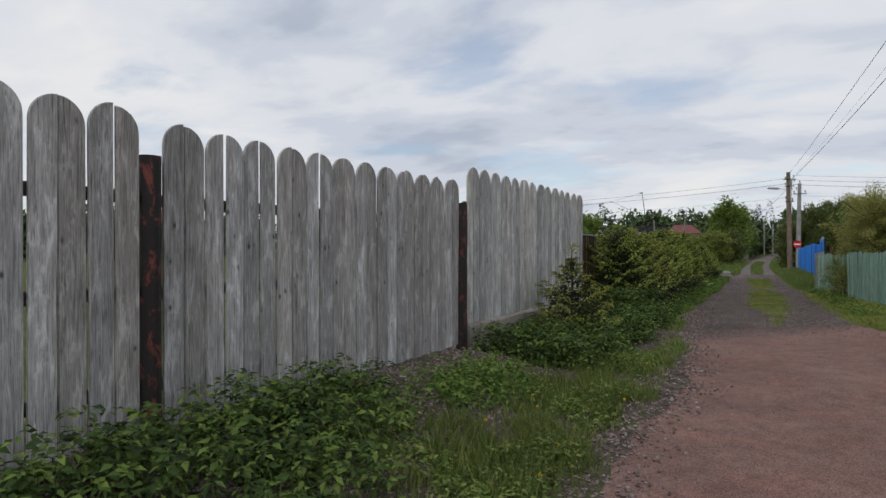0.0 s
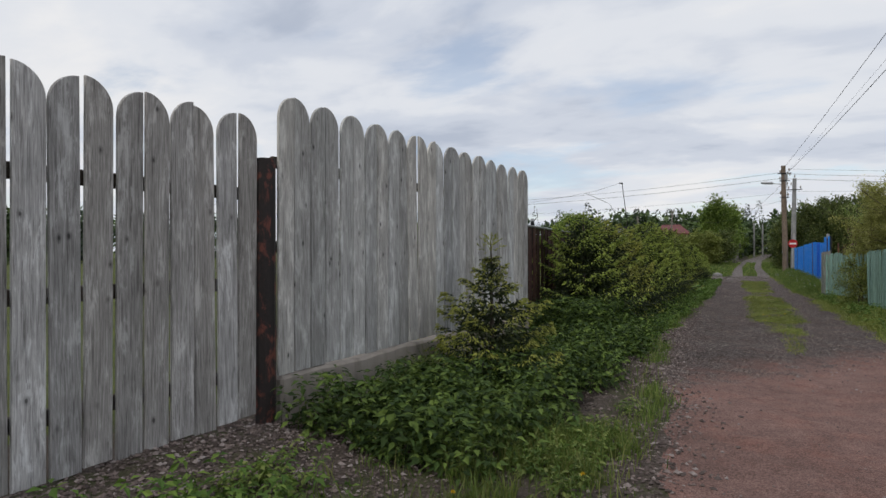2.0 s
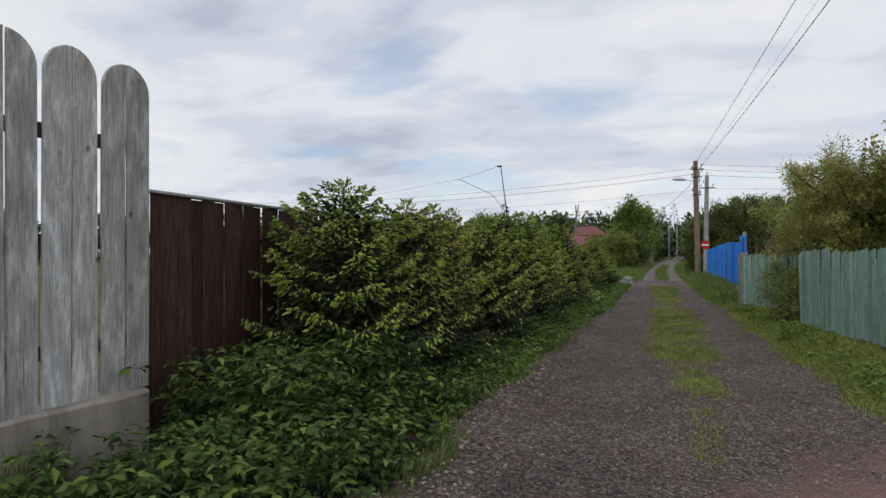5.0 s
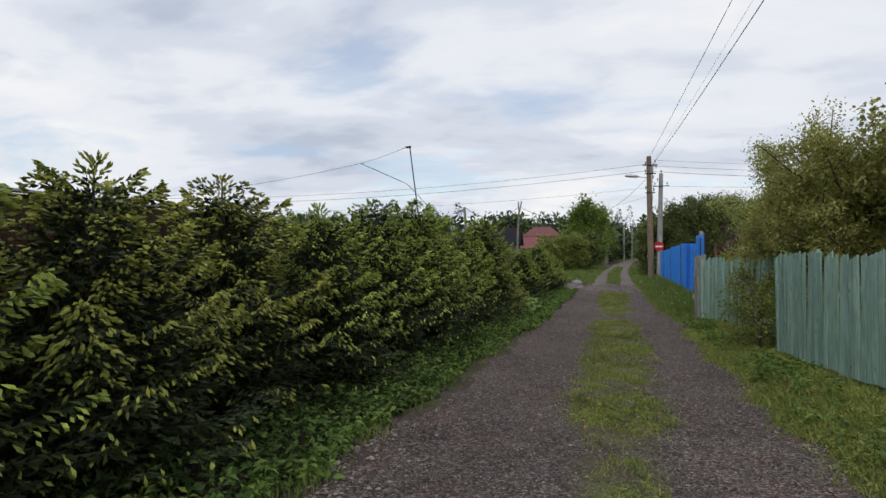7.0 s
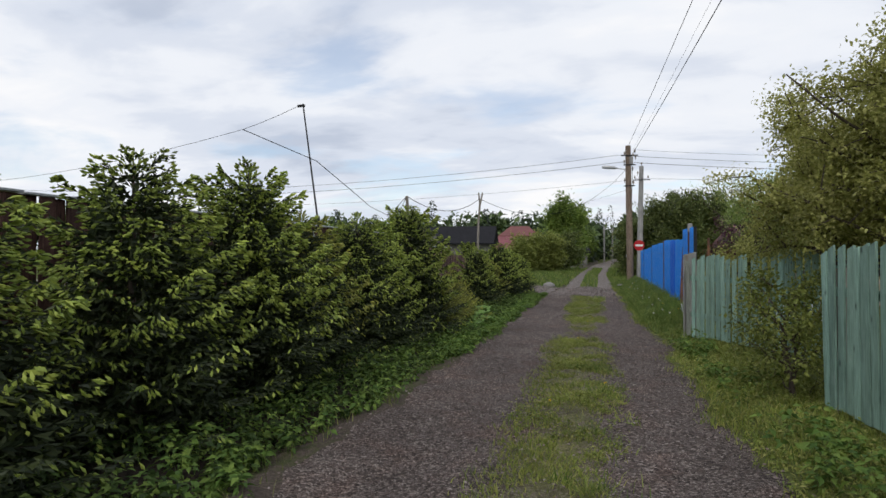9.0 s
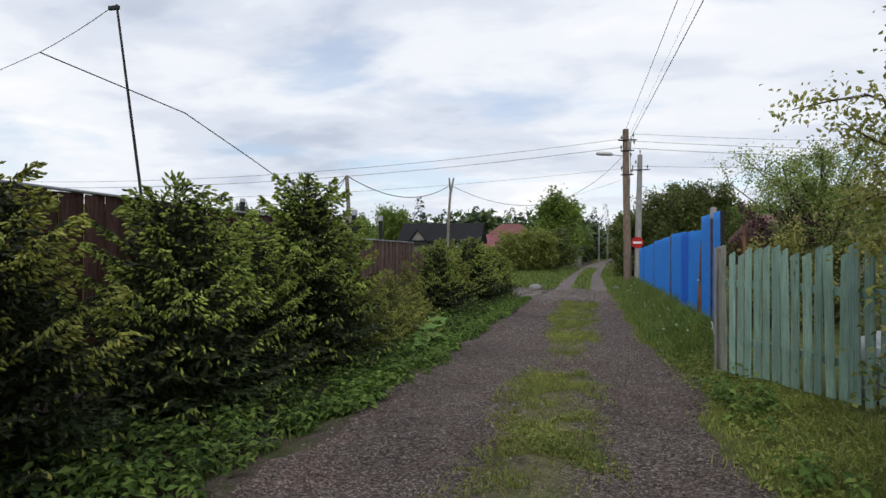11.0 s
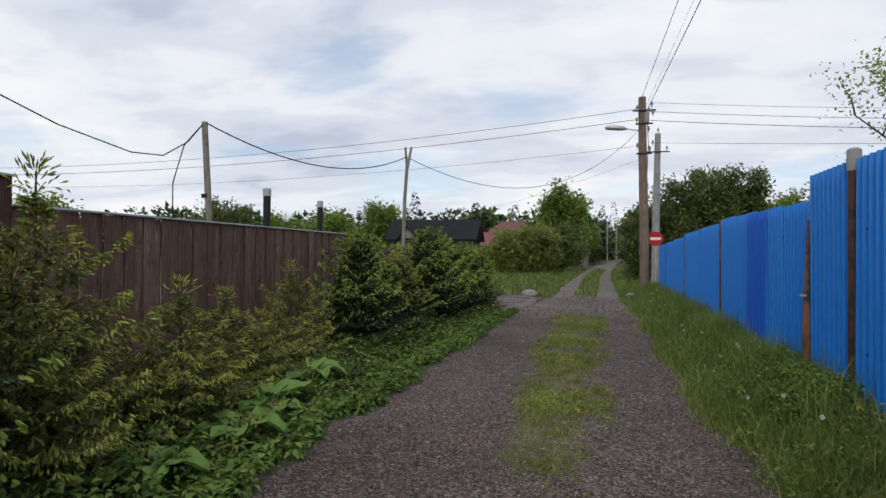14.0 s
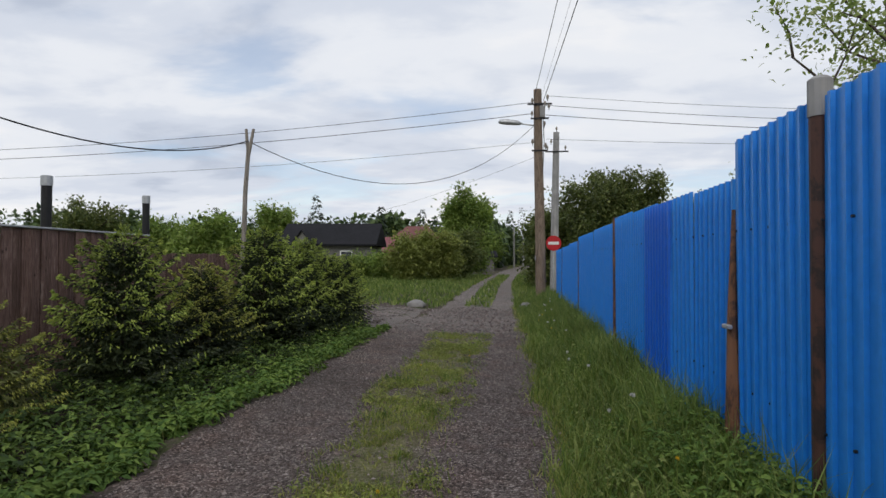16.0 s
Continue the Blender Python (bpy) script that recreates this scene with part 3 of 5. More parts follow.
def tube_post(name, x, y, z0, z1, r, material, label, category, group="", lean=(0, 0), cap=None):
    t = thing(name, label, category, group, pose(x, y, z0))
    h = z1 - z0
    part("shaft", tube(Acc(), [(0, 0, -0.15), (lean[0] * 0.5, lean[1] * 0.5, h * 0.5), (lean[0], lean[1], h)], r, 12), material, t, smooth=False)
    if cap:
        part("cap", tube(Acc(), [(lean[0], lean[1], h - cap[0]), (lean[0], lean[1], h + 0.01), (lean[0], lean[1], h + 0.02)], [r * 1.12, r * 1.12, r * 0.8], 12), cap[1], t)
    return t


white_panel((-3.74, -3.1), (-3.43, 2.58), 17, 0.23, 0.23, 2.05, "grey weathered board fence with paired arched tops", (0.3, 0.9, 1.5))
white_panel((-3.42, 2.73), (-3.20, 6.80), 12, 0.215, 0.215, 2.02, "grey weathered board fence with paired arched tops above gravel", (0.3, 0.9, 1.5))
white_panel((-3.16, 6.95), (-2.915, 11.87), 14, 0.46, 0.45, 1.99, "pale flaking board fence with arched tops on concrete footing", (0.3, 0.9, 1.5), M_PALEBOARD)
tube_post("gate_post", -3.45, 2.655, 0.0, 2.0, 0.070, M_RUST, "round steel post with flaking red paint and rust", "post", "steel fence posts")
tube_post("gate_post", -3.20, 6.875, 0.0, 1.97, 0.072, M_RUSTDARK, "blackened rusty steel post between fence sections", "post", "steel fence posts")


def footing():
    m, length = fence_frame((-3.17, 6.98), (-2.92, 11.86))
    t = thing("concrete_footing", "stained poured concrete footing under the board fence", "footing", m=m)
    bm = box(length, 0.24, 0.78, 0.02, (length / 2, 0.09, -0.34))
    bmesh.ops.subdivide_edges(bm, edges=[e for e in bm.edges if e.calc_length() > 1.0], cuts=24)
    for v in bm.verts:
        v.co.z += 0.008 * math.sin(v.co.x * 5.0) + 0.004 * math.sin(v.co.x * 17)
    part("footing", bm, M_CONC, t)


footing()


def plank_fence(a, b, z_top, z_bot, pitch, label, cap=True, board=None):
    rng = random.Random(int(a[1] * 10) + 3)
    m, length = fence_frame(a, b)
    f = thing("plank_fence", label, "fence", "brown plank fence sections", m)
    n = max(2, int(length / pitch))
    pitch = length / n
    me = bpy.data.meshes.new("plank")
    bm = box(pitch + 0.010, 0.014, z_top - z_bot, 0.003)
    bm.to_mesh(me)
    bm.free()
    for i in range(n):
        part("plank", me, board or M_BROWN, f, m=pose((i + 0.5) * pitch, (0.0 if i % 2 else 0.016) + rng.uniform(-0.003, 0.003), z_bot - rng.uniform(0, 0.015), rng.uniform(-0.3, 0.3), rng.uniform(-0.15, 0.15), rng.uniform(-1, 1)))
    for h in (0.35, 0.8):
        part("rail", box(length, 0.05, 0.06, 0.004, (length / 2, 0.058, z_bot + h * (z_top - z_bot))), M_RAIL, f)
    if cap:
        part("capping", box(length, 0.085, 0.022, 0.004, (length / 2, 0.008, z_top - 0.004)), M_ZINC, f, "dull metal capping strip")
    return f


plank_fence((-3.10, 11.93), (-3.55, 19.4), 1.70, 0.0, 0.135, "dark brown stained plank fence with a metal capping strip")
plank_fence((-3.55, 19.42), (-3.78, 28.3), 1.69, -0.1, 0.135, "dark brown stained plank fence with a metal capping strip")
plank_fence((-3.80, 28.32), (-3.85, 35.2), 1.45, -0.2, 0.135, "brown stained plank fence, faded, lower section", board=M_FADEDBROWN)
plank_fence((-3.86, 35.22), (-3.4, 40.3), 1.21, -0.25, 0.135, "faded brown plank fence, lowest section", cap=False, board=M_FADEDBROWN)
for y, z in ((15.4, 1.95), (18.2, 1.93), (21.3, 1.92), (27.0, 1.9)):
    tube_post("fence_post", -3.95, y, -0.1, z, 0.035, M_BLACKSTEEL, "thin steel post standing behind the plank fence", "post", "thin posts behind the plank fence", cap=(0.03, M_ZINC))


def worn_picket():
    me = bpy.data.meshes.new("worn_picket")
    bm = box(0.10, 0.022, 1.0, 0.003)
    bm.to_mesh(me)
    bm.free()
    return me


WORN = worn_picket()


def picket_fence(a, b, h_of, label, pitch=0.128):
    rng = random.Random(int(a[1] * 10) + 11)
    m, length = fence_frame(a, b)
    f = thing("picket_fence", label, "fence", "turquoise picket fence sections", m)
    n = int(length / pitch)
    shapes = []
    for w in (0.082, 0.092, 0.10):
        me = bpy.data.meshes.new("picket")
        bm = box(w, 0.02, 1.0, 0.003)
        for v in bm.verts:
            if v.co.z > 0.9:
                v.co.z += 0.012 * (1 if v.co.x > 0 else -1)
        bm.to_mesh(me)
        bm.free()
        shapes.append(me)
    for i in range(n):
        s = (i + 0.5) * length / n
        x, y, _ = m @ Vector((s, 0, 0))
        z0 = float(ground_z(x, y)) + 0.05
        h = h_of(s) + rng.uniform(-0.035, 0.035)
        worn = label.endswith("gappy") and i < 1
        p = part("picket", WORN if worn else shapes[rng.randrange(3)], M_WORNTEAL if worn else M_TEAL, f, m=pose(s + rng.uniform(-0.012, 0.012), rng.uniform(-0.004, 0.004), z0, rng.uniform(-0.8, 0.8), rng.uniform(-1.6, 1.6), rng.uniform(-2, 2)))
        p.scale = (1, 1, h)
    x, y, _ = m @ Vector((length / 2, 0, 0))
    zg = float(ground_z(x, y))
    for h in (0.32, 0.92):
        part("rail", box(length, 0.04, 0.075, 0.004, (length / 2, 0.042, zg + h)), M_TEAL, f)
    k = 0.1
    while k < length:
        part("post", box(0.08, 0.08, 1.25, 0.006, (k, 0.10, zg - 0.1)), M_BARE, f)
        k += 2.4
    return f


picket_fence((2.60, 21.35), (3.25, 16.2), lambda s: 1.29 + 0.03 * math.sin(s * 2), "faded turquoise picket fence with upright boards", 0.112)
picket_fence((2.23, 26.5), (3.55, 23.5), lambda s: 1.24 + 0.03 * math.sin(s * 3) + 0.03 * s, "faded turquoise picket fence, lower and gappy")


def slate_panel(a, b, z0, top_a, top_b, pitch=0.13, depth=0.018):
    """An old corrugated slate sheet on edge, tied to the first picket with wire."""
    m, length = fence_frame(a, b)
    t = thing("slate_panel", "grey corrugated slate sheet panel wired to the picket fence", "panel", m=m)
    n, rows = int(length / pitch) * 8, 6
    acc = Acc()
    v, tris = [], []
    for side in (0.0, 0.007):
        for j in range(rows):
            for i in range(n + 1):
                x = length * i / n
                top = top_a + (top_b - top_a) * i / n + 0.006 * math.sin(x * 9)
                v.append((x, depth * math.sin(2 * math.pi * x / pitch) + side, z0 + (top - z0) * j / (rows - 1)))
    k = n + 1
    for side in range(2):
        for j in range(rows - 1):
            for i in range(n):
                q = side * k * rows + j * k + i
                tris += [(q, q + 1, q + k), (q + 1, q + k + 1, q + k)]
    o, top = k * rows, (rows - 1) * k
    for i in range(n):
        tris += [(top + i, top + i + 1, o + top + i), (top + i + 1, o + top + i + 1, o + top + i)]
    for e in (0, n):
        for j in range(rows - 1):
            q = j * k + e
            tris += [(q, q + k, o + q), (q + k, o + q + k, o + q)]
    part("sheet", acc.add(v, tris), M_SLATE, t)
    part("batten", box(0.07, 0.035, top_b - z0, 0.004, (length - 0.05, 0.048, z0)), M_BARE, t, "grey wooden edge batten")
    part("tie_wire", tube(Acc(), [(length - 0.15, -0.03, 0.36), (length, -0.04, 0.40), (length + 0.08, -0.02, 0.35), (length + 0.16, -0.03, 0.33), (length + 0.10, 0.0, 0.27), (length - 0.02, -0.03, 0.38)], 0.004, 5), M_ZINC, t, "loop of pale wire")


slate_panel((2.66, 28.45), (2.20, 26.62), -0.18, 1.28, 1.22)


def profiled_sheet(width, height, pitch=0.14, depth=0.02):
    """Profiled steel: flat pans with raised ribs, as one folded sheet with a little thickness."""
    xs, ys = [], []
    n = int(round(width / pitch))
    p = width / n
    for i in range(n):
        for fx, d in ((0.0, 0), (0.70, 0), (0.73, 1), (0.93, 1), (0.96, 0)):
            xs.append((i + fx) * p)
            ys.append(-d * depth)
    xs.append(width)
    ys.append(0.0)
    acc, k = Acc(), len(xs)
    zs = np.linspace(0, height, 5)
    v = [(x, y + off, z) for off in (0.0, 0.0015) for z in zs for x, y in zip(xs, ys)]
    tris = []
    for side in range(2):
        o = side * k * len(zs)
        for j in range(len(zs) - 1):
            for i in range(k - 1):
                a = o + j * k + i
                q = [(a, a + 1, a + k), (a + 1, a + k + 1, a + k)]
                tris += q if side == 0 else [(x, z, y) for x, y, z in q]
    return acc.add(v, tris)


def blue_fence():
    m, length = fence_frame((2.92, 46.4), (2.70, 29.02))
    f = thing("metal_fence", "bright blue profiled steel sheet fence on a grassy bank", "fence", m=m)
    runs = [(0.0, 2.3, 1.42), (2.3, 3.45, 1.46), (3.45, 4.6, 1.46), (4.6, 6.9, 1.50), (6.9, 9.2, 1.57), (9.2, 11.45, 1.60), (11.5, 12.65, 1.64), (12.65, 13.8, 1.625), (13.8, 14.95, 1.60), (14.95, 15.78, 1.585), (15.83, 16.78, 1.80), (16.84, 17.38, 1.80)]
    rng = random.Random(8)
    for a, b, top in runs:
        bot = -0.22
        sheet = part("sheet", profiled_sheet(b - a + 0.035, top - bot, 0.115), M_BLUE, f)
        sheet.matrix_basis = pose(a, rng.uniform(0, 0.012), bot, rng.uniform(-0.4, 0.4), rng.uniform(-0.15, 0.15), 0)
    part("patch_sheet", profiled_sheet(1.0, 1.55, 0.115, 0.022), M_DEEPBLUE, f, "darker blue overlapping sheet strip", m=pose(13.38, -0.018, 0.05, 0, 0.5, 0))
    for s, top, r in ((11.47, 1.66, 0.035), (6.9, 1.5, 0.03), (2.3, 1.4, 0.03)):
        part("post", tube(Acc(), [(s, 0.0, -0.4), (s, 0.0, top)], r, 10), M_OCHRE, f, "rusty steel post")
    part("post", tube(Acc(), [(16.81, 0.02, -0.4), (16.81, 0.02, 1.84)], 0.045, 12), M_BROWNPOST, f, "brown rusty post")
    part("corner_post", box(0.06, 0.06, 2.15, 0.004, (17.42, 0.04, -0.35)), M_BLACKSTEEL, f, "dark steel corner post")
    part("post_cap", tube(Acc(), [(16.81, 0.02, 1.72), (16.81, 0.02, 1.88), (16.81, 0.02, 1.895)], [0.05, 0.05, 0.03], 12), M_CONCPOLE, f, "pale grey cap")
    part("leaning_tube", tube(Acc(), [(15.90, -0.05, -0.3), (15.885, -0.035, 0.35), (15.83, -0.02, 0.75), (15.81, 0.0, 1.4)], [0.05, 0.042, 0.03, 0.012], 10), M_OCHRE, f, "rusty tube closing the gap")
    part("latch", box(0.10, 0.03, 0.025, 0.004, (15.86, -0.06, 0.70)), M_ZINC, f, "steel latch")
    for h in (0.35, 1.25):
        part("rail", box(length - 0.1, 0.03, 0.05, 0.003, (length / 2, 0.05, h)), M_BROWNPOST, f)
    screws = Acc()
    for a, b, top in runs[5:]:
        for k in range(int((b - a) / 0.23)):
            for h in (0.37, 1.27):
                tube(screws, [(a + 0.03 + k * 0.23, 0.004, h), (a + 0.03 + k * 0.23, -0.008, h)], 0.007, 6)
    tagged(part("screws", screws, M_BLACKSTEEL, f), kind="stuff")


blue_fence()


# ---- poles, lamp, sign, cables ----
def catenary(a, b, sag, n=18):
    a, b = Vector(a), Vector(b)
    return [a.lerp(b, i / n) - Vector((0, 0, sag * 4 * (i / n) * (1 - i / n))) for i in range(n + 1)]


def cable(pts, r, label, group="overhead wires", material=None):
    ob = part("cable", tube(Acc(), pts, r * 0.7, 5), material or M_BLACK, smooth=True)
    return tagged(ob, label, "cable", group)


def insulator(parent, at, side=1):
    acc = tube(Acc(), [(at[0], at[1], at[2] - 0.10), (at[0], at[1], at[2] - 0.03), (at[0], at[1], at[2])], 0.012, 6)
    hook = part("hook", acc, M_BLACKSTEEL, parent)
    part("insulator", tube(Acc(), [(at[0], at[1], at[2] - 0.02), (at[0], at[1], at[2] + 0.03), (at[0], at[1], at[2] + 0.09), (at[0], at[1], at[2] + 0.11)], [0.035, 0.045, 0.03, 0.02], 8), M_BARE, hook)


def main_pole():
    x, y, z0, z1 = 2.30, 45.9, -0.28, 6.42
    p = thing("utility_pole", "tall grey-brown wooden utility pole with lamp and wires", "utility pole", "utility poles", pose(x, y, 0))
    part("shaft", tube(Acc(), [(0.10, 0, z0 - 0.2), (0.07, 0, 2.0), (0.02, 0, 4.5), (0, 0, z1)], [0.17, 0.155, 0.14, 0.125], 12), M_POLE, p)
    arm = part("lamp_arm", tube(Acc(), [(-0.10, -0.02, 5.30), (-0.35, -0.03, 5.33), (-0.65, -0.04, 5.40)], 0.022, 8), M_ZINC, p)
    acc = tube(Acc(), [(-0.50, -0.04, 5.36), (-0.62, -0.04, 5.385), (-0.95, -0.05, 5.42), (-1.16, -0.05, 5.43), (-1.22, -0.05, 5.42)], [0.03, 0.075, 0.09, 0.07, 0.02], 10)
    part("lamp_head", acc, M_ZINC, arm, "pale cobra-head street lamp", smooth=True)
    part("junction_box", box(0.16, 0.12, 0.36, 0.01, (0.14, -0.12, 5.52)), M_CONCPOLE, p, "small pale box")
    for dx, dz in ((-0.17, 6.02), (-0.18, 5.62), (0.22, 5.92), (0.3, 6.12), (0.34, 5.84), (0.2, 5.30), (-0.16, 4.75), (0.24, 4.62)):
        insulator(p, (dx, -0.12, dz))
    for z, w in ((6.05, 0.75), (5.6, 0.55), (4.6, 0.5)):
        part("crossarm", box(w, 0.05, 0.05, 0.005, (0.06, -0.12, z - 0.13)), M_BLACKSTEEL, p)
    part("band", tube(Acc(), [(0.02, 0, 5.9), (0.02, 0, 5.96)], 0.15, 12), M_BLACKSTEEL, p)
    part("notice", box(0.02, 0.18, 0.14, 0.002, (-0.08, -0.12, 1.1)), M_CONCPOLE, p, "small white plate")
    part("wire_run", tube(Acc(), [(0.16, -0.15, 5.5), (0.19, -0.16, 4.8), (0.15, -0.16, 3.8)], 0.012, 6), M_BLACK, p)


def second_pole():
    p = thing("utility_pole", "pale concrete utility pole behind the wooden one", "utility pole", "utility poles", pose(3.22, 51.1, 0))
    part("shaft", tube(Acc(), [(-0.05, 0, -0.4), (0, 0, 3), (0.06, 0, 6.15)], [0.17, 0.15, 0.12], 10), M_CONCPOLE, p)
    part("crossarm", box(0.9, 0.06, 0.05, 0.005, (0.06, -0.13, 5.35)), M_BLACKSTEEL, p)
    for dx, dz in ((-0.3, 5.5), (0.4, 5.5), (0.06, 6.25), (-0.15, 5.75)):
        insulator(p, (dx, -0.13, dz))


def stop_sign():
    s = thing("road_sign", "round red no-entry sign with a white bar", "road sign", m=pose(2.98, 48.6, -0.25))
    part("post", tube(Acc(), [(0, 0.04, 0), (0, 0.04, 2.25)], 0.032, 8), M_ZINC, s)
    acc = tube(Acc(), [(0, -0.012, 1.96), (0, 0.0, 1.96), (0, 0.012, 1.96)], [0.265, 0.27, 0.265], 28)
    disc = part("disc", acc, plain("sign_red", (0.42, 0.02, 0.025), 0.45, 0, 8, 0.15, 0.05), s, "red disc")
    part("bar", box(0.38, 0.006, 0.10, 0.002, (0, -0.018, 1.91)), plain("sign_white", (0.75, 0.75, 0.74), 0.5, 0, 8, 0.1, 0.05), disc, "white bar")


main_pole()
second_pole()
stop_sign()
# the lane's own line, running back over the walker to the pole behind
back = thing("utility_pole", "grey-brown wooden utility pole beside the lane", "utility pole", "utility poles", pose(3.7, -16.0, 0))
part("shaft", tube(Acc(), [(0, 0, -0.2), (0, 0, 3.5), (0, 0, 7.0)], [0.17, 0.15, 0.125], 12), M_POLE, back)
part("crossarm", box(0.9, 0.06, 0.06, 0.005, (0, 0.13, 6.6)), M_BLACKSTEEL, back)
for dx, z, sag, r in ((-0.35, 6.35, 0.35, 0.010), (0.35, 6.15, 0.5, 0.013), (0.05, 6.1, 0.45, 0.004)):
    cable(catenary((2.3 + dx * 0.35, 45.8, z - 0.25), (3.7 + dx, -15.85, 6.7), sag, 40), r, "black overhead wire along the lane")
# lines along the side road
for z, zl, sag, r in ((6.0, 6.2, 1.2, 0.012), (5.65, 5.9, 1.2, 0.014), (4.75, 5.6, 1.2, 0.008)):
    cable(catenary((2.1, 45.8, z), (-46, 47.0, zl), sag, 30), r, "black overhead wire along the side road")
for z, zr, sag, r in ((6.2, 6.3, 0.9, 0.009), (5.9, 5.9, 0.9, 0.012), (5.6, 5.6, 0.9, 0.014), (4.85, 5.0, 0.5, 0.009)):
    cable(catenary((2.55, 45.8, z), (40, 46.6, zr), sag, 30), r, "black overhead wire along the side road")
for x in (-46.2, 40.2):
    t = thing("utility_pole", "distant grey wooden utility pole", "utility pole", "utility poles", pose(x, 46.8, 0))
    part("shaft", tube(Acc(), [(0, 0, -0.4), (0, 0, 6.7)], [0.16, 0.12], 10), M_POLE, t)
cable(catenary((2.2, 45.8, 4.3), (-9, 60, 3.2), 0.3), 0.006, "thin black service wire")

# slim posts and the slack cable behind the plank fence
SP, VP, MT, J = (-4.18, 31.35, 2.80), (-3.30, 37.35, 3.25), (-3.67, 24.3, 3.57), (-4.91, 24.6, 3.29)
t = thing("timber_post", "leaning grey timber post carrying a slack cable", "post", "cable posts", pose(-4.10, 31.35, -0.2))
part("shaft", tube(Acc(), [(0.10, 0, -0.1), (0.02, 0, 1.4), (-0.08, 0, 3.0)], [0.052, 0.046, 0.040], 10), M_BARE, t)
part("strap", tube(Acc(), [(-0.05, 0, 2.0), (-0.05, 0, 2.05)], 0.062, 10), M_BLACKSTEEL, t)
t = thing("forked_post", "crooked grey timber pole with forked top", "post", "cable posts", pose(-3.36, 37.35, -0.28))
part("shaft", tube(Acc(), [(-0.08, 0, -0.1), (0.0, 0, 1.8), (0.02, 0, 2.6), (0.08, 0, 3.45)], [0.05, 0.042, 0.04, 0.036], 8), M_BARE, t)
part("fork", tube(Acc(), [(0.08, 0, 3.3), (0.05, 0, 3.5), (0.03, 0, 3.75)], [0.035, 0.03, 0.025], 7), M_BARE, t)
part("fork", tube(Acc(), [(0.08, 0, 3.3), (0.12, 0, 3.5), (0.17, 0, 3.75)], [0.035, 0.03, 0.025], 7), M_BARE, t)
t = thing("aerial_mast", "thin black leaning mast behind the plank fence", "mast", m=pose(-3.62, 24.38, -0.2))
part("rod", tube(Acc(), [(0.42, 0.1, -0.1), (0.16, 0.02, 1.95), (-0.05, -0.08, 3.77)], [0.018, 0.015, 0.011], 7), M_BLACKSTEEL, t)
part("clamp", box(0.12, 0.03, 0.04, 0.004, (-0.08, -0.08, 3.72)), M_BLACKSTEEL, t)
for (x, y, z), d in (((-5.63, 35.4, 2.37), 0.075), ((-5.9, 38.4, 2.38), 0.07)):
    tube_post("flue_pipe", x, y, -0.3, z, d, M_BLACKSTEEL, "black round flue pipe with a pale metal top", "pipe", "flue pipes", cap=(0.14, M_ZINC))
cable(catenary((-3.7, 24.3, 3.56), J, 0.02, 4), 0.0055, "slack black cable strung between timber posts", "slack cable")
cable(catenary(J, (-14, 27, 2.9), 0.15), 0.0055, "slack black cable strung between timber posts", "slack cable")
cable([J, (-4.45, 26.4, 3.02), (-4.5, 28.2, 2.66), (-4.5, 29.4, 2.38), (-4.4, 30.3, 2.24), (-4.33, 30.75, 2.27), (-4.24, 31.1, 2.5), SP], 0.011, "slack black cable strung between timber posts", "slack cable")
cable(catenary(SP, VP, 0.42, 20), 0.014, "slack black cable strung between timber posts", "slack cable")
cable(catenary(VP, (2.2, 45.8, 5.3), 1.25, 24), 0.011, "slack black cable strung between timber posts", "slack cable")
cable([SP, (-4.45, 31.3, 2.5), (-4.62, 31.3, 2.0), (-4.62, 31.3, 1.5), (-4.5, 31.3, 1.2)], 0.012, "black cable drop hanging from the post", "slack cable")


